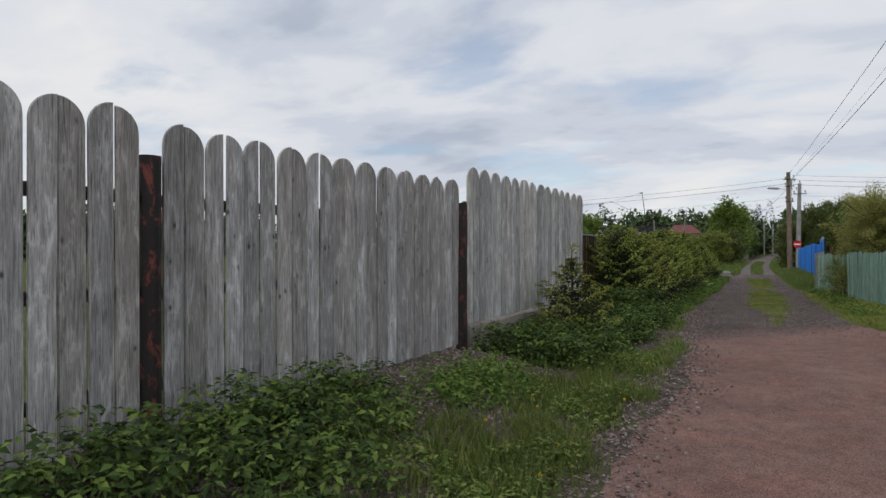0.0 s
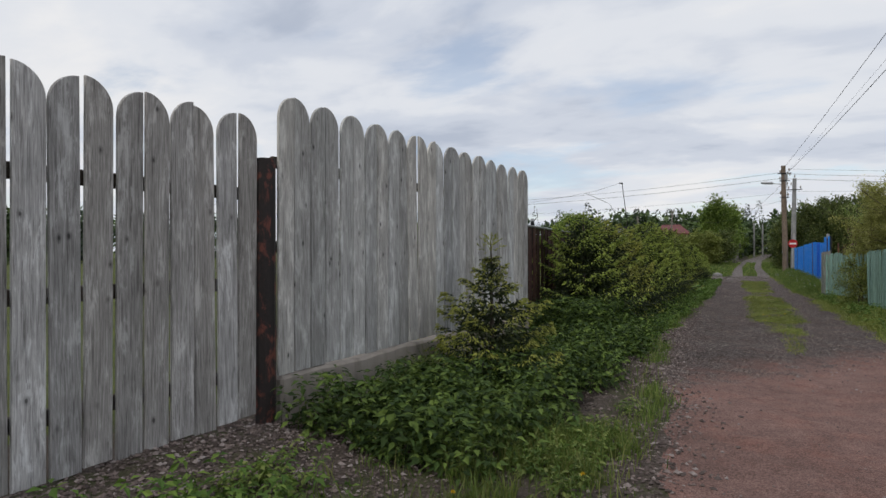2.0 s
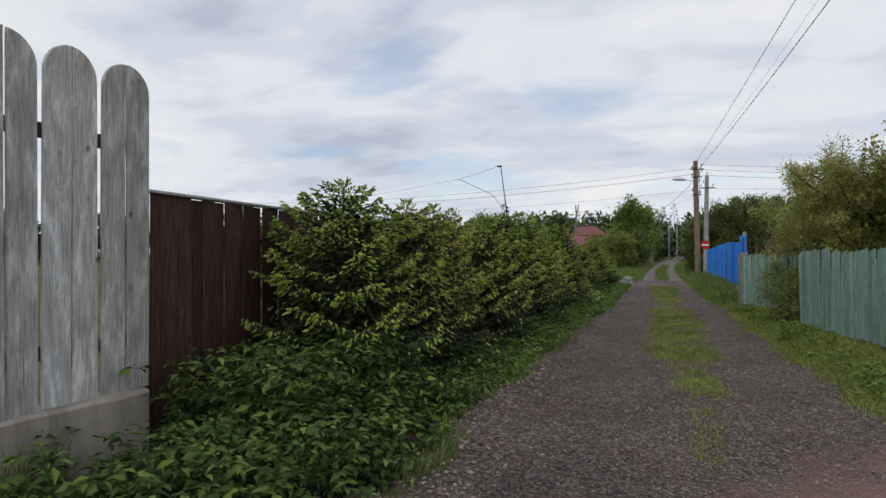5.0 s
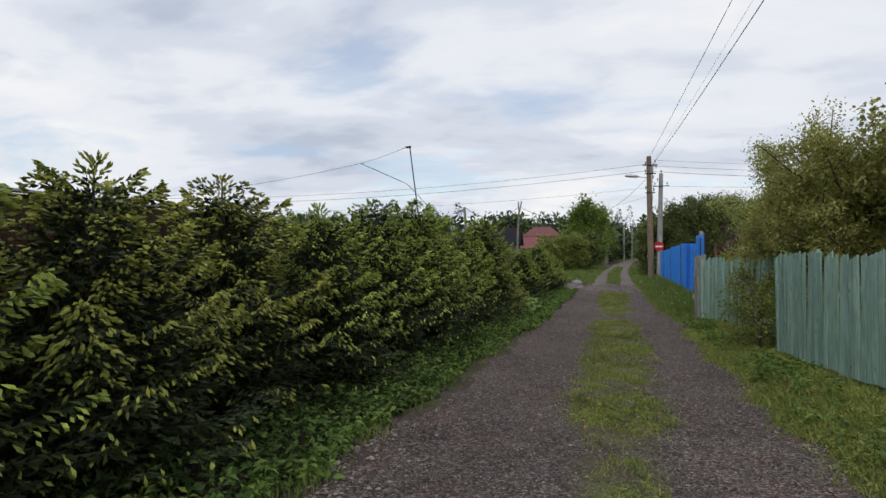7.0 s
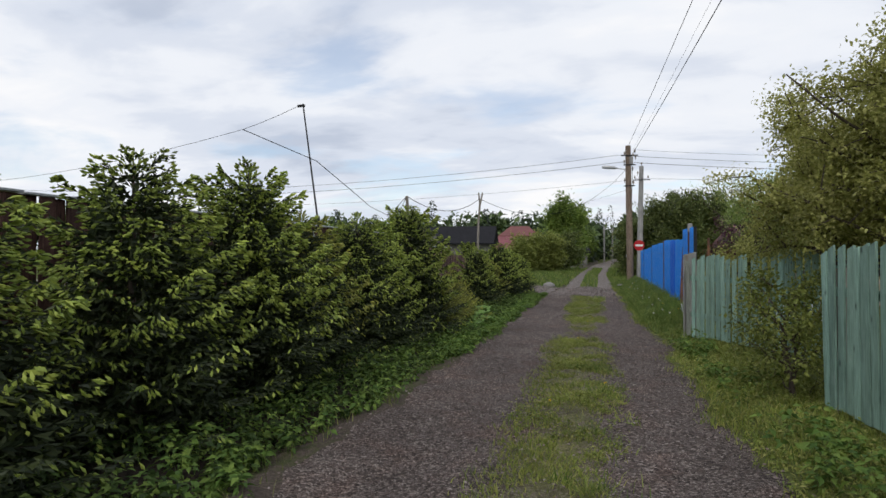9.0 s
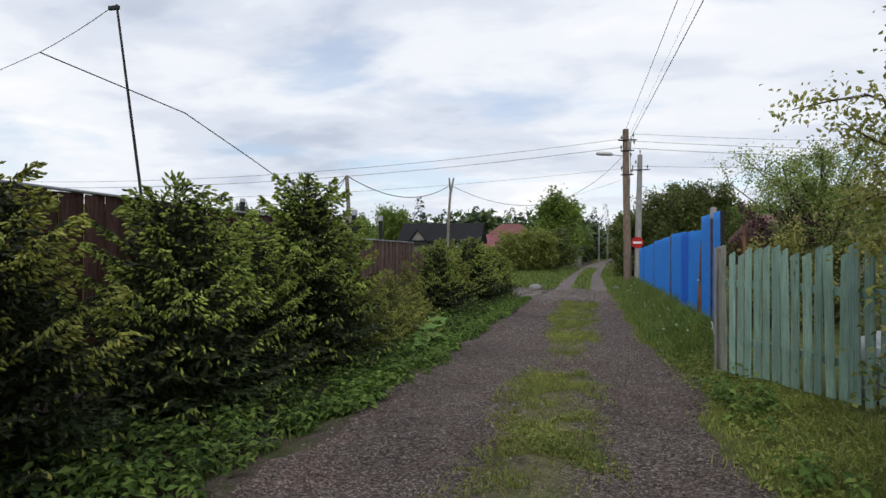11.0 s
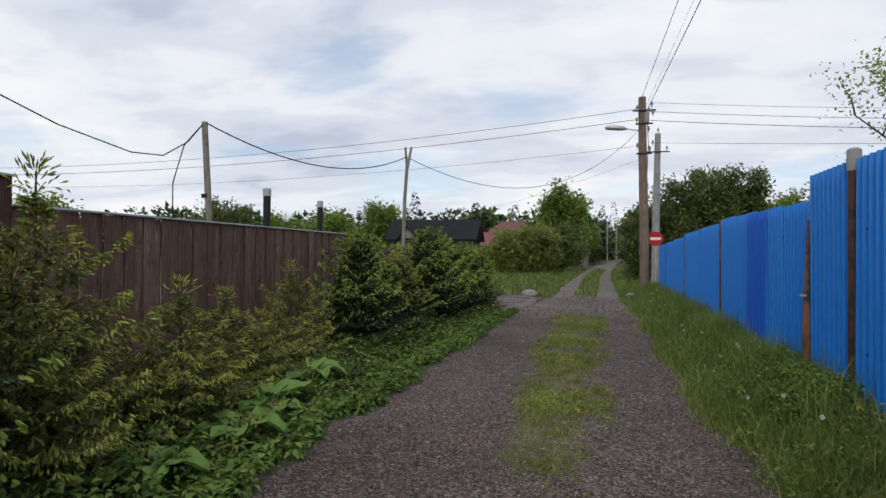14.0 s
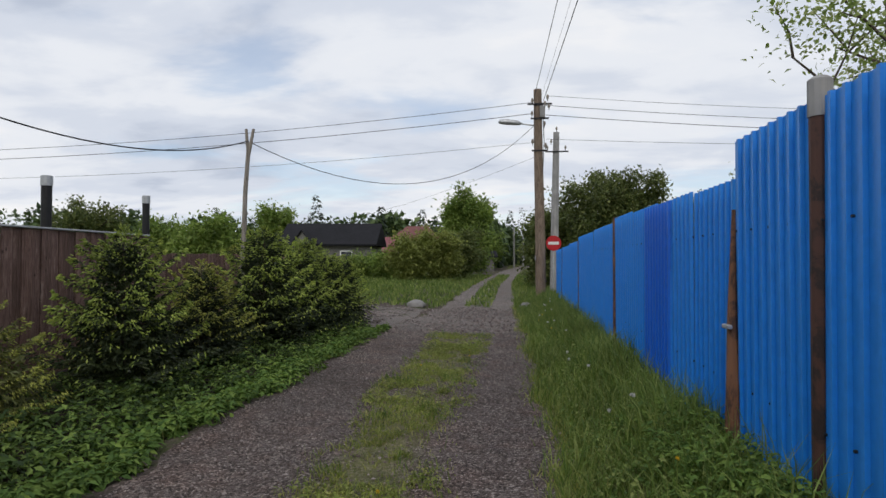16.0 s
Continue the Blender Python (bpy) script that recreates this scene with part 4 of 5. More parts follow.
# ---- conifers ----
def spruce_arrays(h, r, seed, dens=1.0, slim=False):
    """Twigs (start, way, length) of old growth and of this year's drooping shoots, tier upon tier."""
    rng = np.random.default_rng(seed)
    old, fresh, inner = [], [], []
    down = np.array([0, 0, -1.0])
    whorls = int(h / (0.145 if slim else 0.135))
    for w in range(whorls):
        z_tier = h * (0.02 + 0.9 * (w + rng.uniform(-0.2, 0.2)) / whorls)
        f = 1 - z_tier / h
        if slim:
            tier = r * max(0.0, min(1.0, 1.75 * f - 0.32)) * rng.uniform(0.88, 1.1) + 0.05
        else:
            tier = r * min(1.0, 1.22 * f ** 0.8) * (0.82 + 0.18 * min(1.0, z_tier / (0.22 * h))) * rng.uniform(0.9, 1.08) + 0.04
        nb = max(5, int((5.5 + 4.0 * f) * dens))
        a0 = rng.uniform(0, 6.28)
        for k in range(nb):
            a = a0 + 2 * math.pi * k / nb + rng.uniform(-0.3, 0.3)
            z = z_tier + rng.uniform(-0.05, 0.05)
            ln = tier * rng.uniform(0.74, 1.13)
            rise = 0.85 * (1 - f) ** 1.6 + 0.04 - 0.16 * f + rng.uniform(-0.08, 0.08)
            out, lat = np.array([math.cos(a), math.sin(a), 0.0]), np.array([-math.sin(a), math.cos(a), 0.0])
            along = unit(out + np.array([0, 0, rise]))
            # few fresh shoots grow low down; this also paints the lower crown's shade
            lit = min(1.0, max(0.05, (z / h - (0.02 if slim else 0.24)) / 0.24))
            steps = max(2, int(ln / 0.085))
            for s in range(steps):
                t = (s + rng.uniform(0.3, 0.7)) / steps
                pt = out * ln * t + np.array([0, 0, z + ln * (rise * t - 0.10 * f * math.sin(3.1 * t) + 0.10 * t ** 3)])
                old.append((pt - along * 0.05, along, 0.11))
                if t < 0.28 and ln > 0.3:
                    continue
                for sd in (-1, 1):
                    tw = (0.07 + 0.36 * ln * (1 - t) * min(1.0, 2.2 * t)) * rng.uniform(0.7, 1.15)
                    dr = unit(out * rng.uniform(0.55, 0.85) + lat * sd * rng.uniform(0.6, 0.95) + np.array([0, 0, 0.5 * rise - 0.16 + rng.uniform(-0.1, 0.1)]))
                    old.append((pt, dr, tw))
            for _ in range(max(14, int((130 if slim else 125) * ln))):
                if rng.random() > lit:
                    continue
                t = 1.05 - 0.58 * rng.uniform(0, 1) ** 1.6
                u = rng.uniform(-1, 1)
                pt = out * ln * t + lat * u * (0.07 + 0.42 * ln * (1.08 - t))
                pt = pt + np.array([0, 0, z + ln * (rise * t - 0.10 * f * math.sin(3.1 * t) + 0.10 * t ** 3) - 0.05 * abs(u) + rng.uniform(-0.02, 0.025)])
                dd = out * rng.uniform(0.35, 0.9) + lat * (0.9 * u + rng.uniform(-0.35, 0.35)) + down * (0.85 * f - 0.35 * (1 - f) + rng.uniform(-0.35, 0.3))
                fresh.append((pt, dd, rng.uniform(0.038, 0.066) * (0.72 if slim else 1.0)))
            tip = out * ln + np.array([0, 0, z + ln * (rise + 0.10)])
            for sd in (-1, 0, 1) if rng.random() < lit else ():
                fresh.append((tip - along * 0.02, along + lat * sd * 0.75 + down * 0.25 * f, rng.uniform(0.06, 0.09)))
        # added dark filler needles that stand in for the shade inside the crown
        for _ in range(int((120 if slim else 300) * tier * dens)):
            a, q = rng.uniform(0, 6.28), tier * 0.58 * math.sqrt(rng.uniform(0.0, 1))
            o = np.array([math.cos(a), math.sin(a), 0.0])
            inner.append((o * q + np.array([0, 0, z_tier + rng.uniform(-0.08, 0.08)]), o + rng.normal(0, 0.7, 3), 0.08))
    top = h * 0.9
    for tier, (at, reach) in enumerate(((0.0, 0.16), (0.035, 0.13), (0.07, 0.09))):
        for k in range(6):
            a = 2 * math.pi * k / 6 + tier * 0.5
            d = np.array([math.cos(a), math.sin(a), 0.55 + 0.4 * tier])
            p = np.array([0, 0, top + at * h])
            for q in (0.35, 0.7, 1.0):
                fresh.append((p + unit(d) * reach * q * 0.8, d + rng.normal(0, 0.35, 3), 0.065))
    for q in range(5):
        fresh.append((np.array([0, 0, top + h * 0.02 * q]), np.array([rng.normal(0, 0.25), rng.normal(0, 0.25), 1.0]), 0.075))
    return [tuple(np.array([e[i] for e in rows]) for i in range(3)) if rows else None for rows in (old, fresh, inner)]


def spruce(h, r, seed, label, tip, dens=1.0, slim=False, needle=None, fine=False):
    rng = np.random.default_rng(seed + 50)
    old, fresh, inner = spruce_arrays(h, r, seed, dens, slim)
    t = thing("spruce", label, "spruce tree", "young spruces along the lane")
    part("trunk", tube(Acc(), [(0, 0, -0.1), (0.01, 0, h * 0.4), (0, 0.01, h * 0.8), (0, 0, h * 0.98)], [0.02 * h, 0.016 * h, 0.008 * h, 0.004], 7), M_BARK, t)
    crown = shoot_batch(Acc(), *old, 0.017 if slim else 0.024, rng, 3, 3 if slim else 2)
    if inner:
        shoot_batch(crown, *inner, 0.032, rng, 3, 1)
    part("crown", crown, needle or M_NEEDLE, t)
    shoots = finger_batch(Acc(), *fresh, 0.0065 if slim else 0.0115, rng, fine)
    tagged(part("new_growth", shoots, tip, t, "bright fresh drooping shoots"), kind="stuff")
    return t


def plant(t, x, y, turn, s=1.0, sz=None):
    c = copy_thing(t, pose(x, y, float(ground_z(x, y)) - 0.02, 0, 0, turn))
    c.scale = (s, s, sz or s)
    return c


DARK_SPRUCE = "bushy dark green young spruce with bright fresh shoots"
big_a = spruce(2.0, 1.0, 1, DARK_SPRUCE, M_TIP)
big_b = spruce(2.2, 1.08, 2, DARK_SPRUCE, M_TIP, 1.1, fine=True)
big_c = spruce(1.85, 1.0, 3, "dense low young spruce with bright fresh shoots", M_TIP)
big_y = spruce(1.95, 0.98, 6, "bushy young spruce with yellowish fresh shoots", M_TIPY, 0.95)
small_y = spruce(1.3, 0.85, 4, "small thin spruce with yellowish new shoots", M_TIPY, 1.05, True, M_OLIVE)
lone = spruce(1.42, 0.66, 5, "small spruce with a long leader before the board fence", M_TIPY, 1.25, True)

for src, x, y, turn, s, sz in (
        (big_a, -2.55, 13.75, 40, 1.0, 0.97), (big_y, -2.45, 15.0, 100, 0.98, 0.97), (big_y, -2.70, 16.55, 200, 1.05, 1.0), (big_c, -2.45, 17.8, 10, 1.0, 1.0),
        (big_a, -2.53, 19.4, 260, 1.02, 1.02), (big_b, -2.45, 20.8, 80, 0.93, 0.98), (big_y, -2.55, 22.05, 300, 0.88, 0.95), (big_c, -2.5, 23.65, 150, 0.98, 1.05),
        (big_c, -2.55, 24.75, 20, 0.85, 0.9), (big_b, -2.5, 26.0, 330, 1.0, 1.04), (small_y, -2.65, 27.5, 60, 1.15, 1.42)):
    plant(src, x, y, turn, s, sz)
for x, y, turn, s, sz in ((-2.25, 27.0, 10, 0.9, 0.95), (-2.25, 28.4, 80, 0.95, 0.85), (-2.55, 29.4, 140, 0.9, 0.75), (-2.85, 31.25, 200, 0.85, 0.92), (-2.5, 30.3, 300, 0.7, 0.6)):
    plant(small_y, x, y, turn, s, sz)
for src, x, y, turn, s, sz in (
        (big_c, -2.55, 32.7, 120, 0.82, 0.9), (big_y, -2.45, 34.1, 30, 0.72, 0.68), (big_a, -2.4, 35.95, 250, 0.95, 0.93), (big_c, -2.3, 37.3, 190, 0.9, 0.9), (big_c, -2.2, 38.5, 310, 0.85, 0.84)):
    plant(src, x, y, turn, s, sz)
lone.matrix_world = pose(-2.40, 9.12, float(ground_z(-2.4, 9.12)) - 0.02)
big_a.matrix_world = pose(-2.1, 39.5, -0.3, 0, 0, 77)
big_a.scale = (0.7, 0.7, 0.75)
big_b.matrix_world = pose(-6.0, 48.5, -0.3)
big_c.matrix_world = pose(-7.5, 49.5, -0.3)
big_y.matrix_world = pose(-9.0, 49.0, -0.3)
small_y.matrix_world = pose(-3.0, 33.4, -0.3, 0, 0, 20)
small_y.scale = (0.7, 0.7, 0.7)


# ---- broad-leaved trees ----
def tree_arrays(h, spread, seed, n_limbs, leaves, leaf, trunk_h=0.3, droop=0.0, squash=1.0, loose=1.3):
    """A forked trunk with limbs and twigs; leaves sit round the twigs."""
    rng = np.random.default_rng(seed)
    wood_acc, tips = Acc(), []
    top = h * 0.72
    path = [np.array([0, 0, -0.15])]
    for k in range(1, 6):
        path.append(np.array([rng.normal(0, 0.025 * h), rng.normal(0, 0.025 * h), top * k / 5]))
    tube(wood_acc, path, [0.028 * h * (1 - 0.8 * k / 5) + 0.006 for k in range(6)], 8)
    for i in range(n_limbs):
        u = trunk_h + (1 - trunk_h) * (i + rng.uniform(0, 1)) / n_limbs
        k = min(4, int(u * 5))
        s = path[k] + (path[k + 1] - path[k]) * (u * 5 - k)
        a = 2.4 * i + rng.uniform(-0.5, 0.5)
        ln = spread * (1.05 - 0.6 * abs(u - 0.45)) * rng.uniform(0.65, 1.1)
        rise = rng.uniform(0.25, 0.8) * squash + 0.4 * u
        pts = [s]
        for j in range(1, 5):
            pts.append(s + np.array([math.cos(a), math.sin(a), 0]) * ln * j / 4 + np.array([0, 0, ln * (rise * j / 4 - droop * (j / 4) ** 2)]) + rng.normal(0, 0.05 * ln, 3))
        tube(wood_acc, pts, [0.011 * h, 0.008 * h, 0.006 * h, 0.004 * h, 0.002 * h], 5)
        for j in range(9):
            t = rng.uniform(0.25, 1.0) * 4
            q = min(3, int(t))
            b = pts[q] + (pts[q + 1] - pts[q]) * (t - q)
            d = unit(rng.normal(0, 1, 3) + np.array([math.cos(a), math.sin(a), 0.5 - droop]) * 0.9)
            e = b + d * ln * rng.uniform(0.2, 0.42)
            tube(wood_acc, [b, (b + e) / 2 + rng.normal(0, 0.02, 3), e], [0.003 * h, 0.002 * h, 0.001 * h], 4)
            tips.append((b, e))
    per = max(1, leaves // len(tips))
    b, e = np.array([t[0] for t in tips]), np.array([t[1] for t in tips])
    idx = np.repeat(np.arange(len(tips)), per)
    f = rng.uniform(0.1, 1.12, len(idx))[:, None]
    p = b[idx] + (e - b)[idx] * f + rng.normal(0, 1, (len(idx), 3)) * leaf * loose
    d = unit(rng.normal(0, 1, (len(idx), 3)) + (e - b)[idx] * 0.8 / np.maximum(np.linalg.norm((e - b)[idx], axis=1, keepdims=True), 1e-3) + np.array([0, 0, -0.25 - droop]))
    nrm = rng.normal(0, 0.7, (len(idx), 3)) + np.array([0, 0, 1.0])
    L = leaf * rng.uniform(0.7, 1.3, len(idx))
    return wood_acc, leaf_batch(Acc(), p, d, nrm, L, L * rng.uniform(0.45, 0.65, len(idx)), leaf > 0.075 or leaf < 0.048)


def broadleaf(name, label, x, y, h, spread, seed, limbs, leaves, leaf, leaf_mat, category="tree", group="", **kw):
    t = thing(name, label, category, group, pose(x, y, float(ground_z(x, y)), 0, 0, seed * 40))
    w, c = tree_arrays(h, spread, seed, limbs, leaves, leaf, **kw)
    part("trunk", w, M_BARK, t)
    part("crown", c, leaf_mat, t)
    return t


WILLOW = "tall loose willow bush with small yellow-green leaves"
broadleaf("willow_bush", WILLOW, 3.65, 23.3, 3.3, 1.08, 21, 40, 62000, 0.045, M_WILLOW, "bush", "willow bushes", trunk_h=0.42, loose=1.7)
broadleaf("willow_bush", WILLOW, 3.9, 22.0, 3.25, 1.5, 43, 44, 62000, 0.045, M_WILLOW, "bush", "willow bushes", trunk_h=0.4, loose=1.7)
broadleaf("willow_bush", WILLOW, 5.2, 20.6, 3.2, 1.5, 22, 22, 22000, 0.08, M_WILLOW, "bush", "willow bushes", trunk_h=0.2)
broadleaf("willow_bush", WILLOW, 6.6, 18.6, 2.6, 1.3, 35, 16, 14000, 0.085, M_WILLOW, "bush", "willow bushes", trunk_h=0.06)
broadleaf("roadside_shrub", "loose shrub with drooping twigs before the picket fence", 2.68, 22.6, 1.2, 0.5, 23, 15, 3600, 0.045, M_WILLOWDARK, "shrub", trunk_h=0.05)
broadleaf("roadside_shrub", "loose low shrub before the picket fence", 2.5, 21.8, 0.8, 0.45, 36, 12, 2400, 0.045, M_WILLOWDARK, "shrub", trunk_h=0.05)
broadleaf("apple_tree", "apple tree with pale young leaves", 4.95, 31.2, 3.15, 1.5, 24, 22, 26000, 0.047, M_APPLE, "tree", trunk_h=0.32, loose=1.9)
broadleaf("purple_shrub", "dark purple-leaved garden shrub", 4.3, 31.9, 1.95, 0.9, 25, 14, 8000, 0.06, M_PURPLE, "shrub", trunk_h=0.1)
broadleaf("garden_shrub", "olive-green garden shrub behind the picket fence", 3.75, 30.0, 1.5, 0.62, 26, 14, 7000, 0.06, M_WILLOW, "shrub", "garden shrubs", trunk_h=0.05)
broadleaf("garden_shrub", "dark green garden shrub behind the picket fence", 4.5, 30.4, 1.45, 0.75, 27, 14, 8000, 0.06, M_DARKLEAF, "shrub", "garden shrubs", trunk_h=0.05)
broadleaf("garden_shrub", "reddish-brown leaved garden shrub behind the blue fence", 3.95, 31.8, 1.6, 0.6, 41, 14, 6000, 0.06, M_RUSSET, "shrub", "garden shrubs", trunk_h=0.05)
broadleaf("garden_shrub", "olive-green garden shrub behind the picket fence", 5.1, 28.6, 1.5, 0.9, 42, 14, 7000, 0.06, M_WILLOW, "shrub", "garden shrubs", trunk_h=0.05)
broadleaf("dark_tree", "broad dark green tree behind the blue fence", 6.0, 54.5, 5.4, 2.4, 28, 26, 34000, 0.15, M_DARKLEAF, "tree", trunk_h=0.12)
broadleaf("pine_tree", "tall pine crown showing above the blue fence", 15.5, 62.0, 6.6, 1.6, 37, 16, 9000, 0.22, M_DARKLEAF, "tree", trunk_h=0.55)
broadleaf("garden_tree", "leafy garden tree behind the blue fence", 11.5, 66.0, 4.6, 2.4, 38, 16, 9000, 0.24, M_BIRCH, "tree", "garden trees", trunk_h=0.1)
broadleaf("young_maple", "upright young broad-leaved tree beside the far track", -2.1, 77.0, 7.1, 2.0, 29, 30, 24000, 0.28, M_BIRCH, "tree", trunk_h=0.04)
SIDE_SHRUB = "light green bushy shrub by the side road"
for k, (x, y, h, w, n, mat) in enumerate(((-4.3, 63.0, 2.35, 1.4, 9000, M_APPLEDARK), (-2.8, 64.5, 2.5, 1.4, 9000, M_APPLEDARK), (-1.9, 69.0, 3.3, 1.4, 9000, M_DARKLEAF), (-6.2, 66.0, 1.2, 1.1, 6000, M_BIRCH), (-1.2, 96.0, 4.2, 2.0, 9000, M_BIRCH), (-8.6, 68.0, 1.0, 1.1, 6000, M_BIRCH))):
    broadleaf("roadside_shrub", SIDE_SHRUB, x, y, h, w, 30 + 9 * k, 18, n, 0.18, mat, "shrub", "side road shrubs", trunk_h=0.04)
broadleaf("track_bush", "dark green bush beside the far track", 3.6, 57.0, 3.7, 1.4, 32, 18, 12000, 0.18, M_DARKLEAF, "bush", "bushes by the far track", trunk_h=0.04)
broadleaf("track_bush", "dark green bush beside the far track", 4.2, 64.0, 4.6, 1.7, 40, 18, 12000, 0.2, M_DARKLEAF, "bush", "bushes by the far track", trunk_h=0.04)
broadleaf("birch_tree", "slender birch behind the plank fence", -17.5, 75.0, 6.2, 1.5, 33, 24, 11000, 0.26, M_BIRCH, "tree", trunk_h=0.12)
for k, (x, y, h) in enumerate(((-15.6, 60.0, 3.6), (-25.9, 64.0, 5.0), (-31.0, 52.0, 4.4), (-22.0, 45.0, 3.2), (-40.0, 56.0, 5.0), (-22.0, 66.0, 3.6))):
    broadleaf("garden_tree", "leafy garden tree behind the plank fence", x, y, h, h * 0.42, 50 + k, 18, 9000, 0.24, (M_BIRCH, M_DARKLEAF, M_BIRCH)[k % 3], "tree", "garden trees", trunk_h=0.08)


def far_woods():
    """The wooded horizon round the place: one mesh of leaf clumps."""
    rng = np.random.default_rng(77)
    leafy_acc, fir_acc = Acc(), Acc()
    spots = []
    for k in range(290):
        a = (1.5 if k < 240 else math.pi) * (2 * rng.uniform(0, 1) - 1)
        d = rng.uniform(85, 150)
        spots.append((d * math.sin(a), 20 + d * math.cos(a), rng.uniform(5.5, 9.0) * d / 110))
    for _ in range(110):
        y = rng.uniform(84, 160)
        side = rng.choice([-1, 1])
        spots.append((float(interp(y, ROAD_R)) - 1 + side * rng.uniform(4, 22), y, rng.uniform(5, 8.5)))
    spots = [s for s in spots if not (abs(s[0] - float(interp(s[1], ROAD_R)) + 1) < 3.0 and s[1] < 150 and s[1] > 0) and not (-18 < s[0] < -3 and 40 < s[1] < 99)]
    spots += [(rng.uniform(-10, 34), rng.uniform(150, 200), rng.uniform(7, 11)) for _ in range(60)]
    spots += [(float(interp(y, ROAD_R)) - 1 + sd * rng.uniform(3.4, 8), y, rng.uniform(4.5, 7.5)) for y in np.linspace(99, 150, 26) for sd in (-1, 1)]
    for x, y, h in spots:
        z0 = 0.0
        if rng.random() < 0.32:
            n = 330
            t = rng.uniform(0, 1, n) ** 1.4
            a = rng.uniform(0, 6.28, n)
            r = (1 - t) * h * 0.2 * rng.uniform(0.6, 1.1, n) + 0.05
            p = np.stack([x + r * np.cos(a), y + r * np.sin(a), z0 + h * 1.12 * (0.05 + 0.95 * t)], 1)
            d = np.stack([np.cos(a), np.sin(a), np.full(n, -0.35)], 1)
            L = 0.95 * rng.uniform(0.6, 1.2, n) * (1.1 - 0.6 * t)
            leaf_batch(fir_acc, p, d, rng.normal(0, 0.4, (n, 3)) + np.array([0, 0, 1.0]), L, L * 0.5, True)
        else:
            k = 9
            n = 330
            cen = np.stack([rng.normal(0, 0.17 * h, k), rng.normal(0, 0.17 * h, k), h * rng.uniform(0.25, 0.88, k)], 1)
            rad = h * rng.uniform(0.10, 0.2, k)
            i = rng.integers(0, k, n)
            dirs = unit(rng.normal(0, 1, (n, 3)))
            p = np.array([x, y, z0]) + cen[i] + dirs * rad[i][:, None] * rng.uniform(0.6, 1.1, n)[:, None]
            L = rng.uniform(0.6, 1.3, n)
            leaf_batch(leafy_acc, p, unit(dirs + rng.normal(0, 0.6, (n, 3))), rng.normal(0, 0.6, (n, 3)) + np.array([0, 0, 1.0]), L, L * 0.6, True)
    t = thing("far_woods", "distant mixed wood of birches and dark firs", "woods", kind="stuff")
    tagged(part("broadleaf_woods", leafy_acc, M_FAR, t), kind="stuff")
    tagged(part("fir_woods", fir_acc, M_FARFIR, t), kind="stuff")


far_woods()


# ---- houses and sheds ----
def house(name, label, x, y, turn, w, d, eave, ridge, wall_mat, roof_mat, windows=(), hip=False):
    h = thing(name, label, "house", m=pose(x, y, -0.3, 0, 0, turn))
    part("wall", box(w, d, eave, 0.02), wall_mat, h)
    o = 0.35
    a, b = w / 2 + o, d / 2 + o
    inset = a * 0.55 if hip else 0.0
    th = 0.12
    v = []
    for k in (0, th):
        v += [(-a, -b, eave + k), (a, -b, eave + k), (a, b, eave + k), (-a, b, eave + k), (-a + inset, 0, ridge + k), (a - inset, 0, ridge + k)]
    top = [(6, 7, 11), (6, 11, 10), (8, 9, 10), (8, 10, 11), (7, 8, 11), (9, 6, 10)]
    und = [tuple(i - 6 for i in t[::-1]) for t in top]
    rim = []
    for i, j in ((0, 1), (1, 2), (2, 3), (3, 0)):
        rim += [(i, j, j + 6), (i, j + 6, i + 6)]
    part("roof", Acc().add(v, top + und + rim), roof_mat, h)
    for wx, wz, ww, wh, side in windows:
        if side == "front":
            win = part("window", box(ww, 0.10, wh, 0.01, (wx, -d / 2 - 0.02, wz)), M_TRIM, h, "pale window frame")
            part("pane", box(ww - 0.16, 0.02, wh - 0.16, 0.0, (wx, -d / 2 - 0.075, wz + 0.08)), M_GLASS, win)
    return h


def glass_material():
    n = Nodes("dark_window_glass")
    f = n.noise(n.vec("World"), 2.0, 3.0, 0.5)
    return n.done(n.ramp(f, (0.3, (0.015, 0.018, 0.02)), (0.7, (0.04, 0.045, 0.05))), 0.08)


M_GLASS = glass_material()
M_TRIM = plain("white_trim_paint", (0.7, 0.7, 0.68), 0.6)
M_YELLOW = plain("pale_yellow_plaster", (0.55, 0.46, 0.27), 0.85, 0, 3)
M_GREYWALL = wood("grey_board_wall", (0.10, 0.10, 0.095), (0.17, 0.165, 0.155), (0.24, 0.235, 0.22))
M_DARKROOF = plain("dark_slate_roof", (0.012, 0.012, 0.015), 0.9, 0, 6, 0.35)
M_REDROOF = plain("brown_red_metal_roof", (0.16, 0.055, 0.05), 0.55, 0.1, 5)
M_PINKROOF = plain("faded_red_roof", (0.21, 0.07, 0.08), 0.55, 0.1, 5)
M_RUSTROOF = rusty("rust_brown_roof", (0.20, 0.09, 0.06), (0.10, 0.05, 0.04), 0.5)

dark = house("dark_house", "low grey timber house with a dark slate roof", -11.9, 72.5, 4, 6.6, 5, 2.45, 4.1, M_GREYWALL, M_DARKROOF, ((1.4, 1.2, 0.9, 0.9, "front"),))
bm = bmesh.new()
dv = [bm.verts.new(c) for c in ((-2.6, -2.75, 2.35), (-1.0, -2.75, 2.35), (-1.8, -2.75, 3.5), (-2.6, -1.4, 2.35), (-1.0, -1.4, 2.35), (-1.8, -0.6, 3.5))]
for q in ((0, 1, 2), (0, 2, 5, 3), (1, 4, 5, 2), (0, 3, 4, 1), (3, 5, 4)):
    bm.faces.new([dv[i] for i in q])
part("dormer", bm, M_GREYWALL, dark, "small gabled dormer")
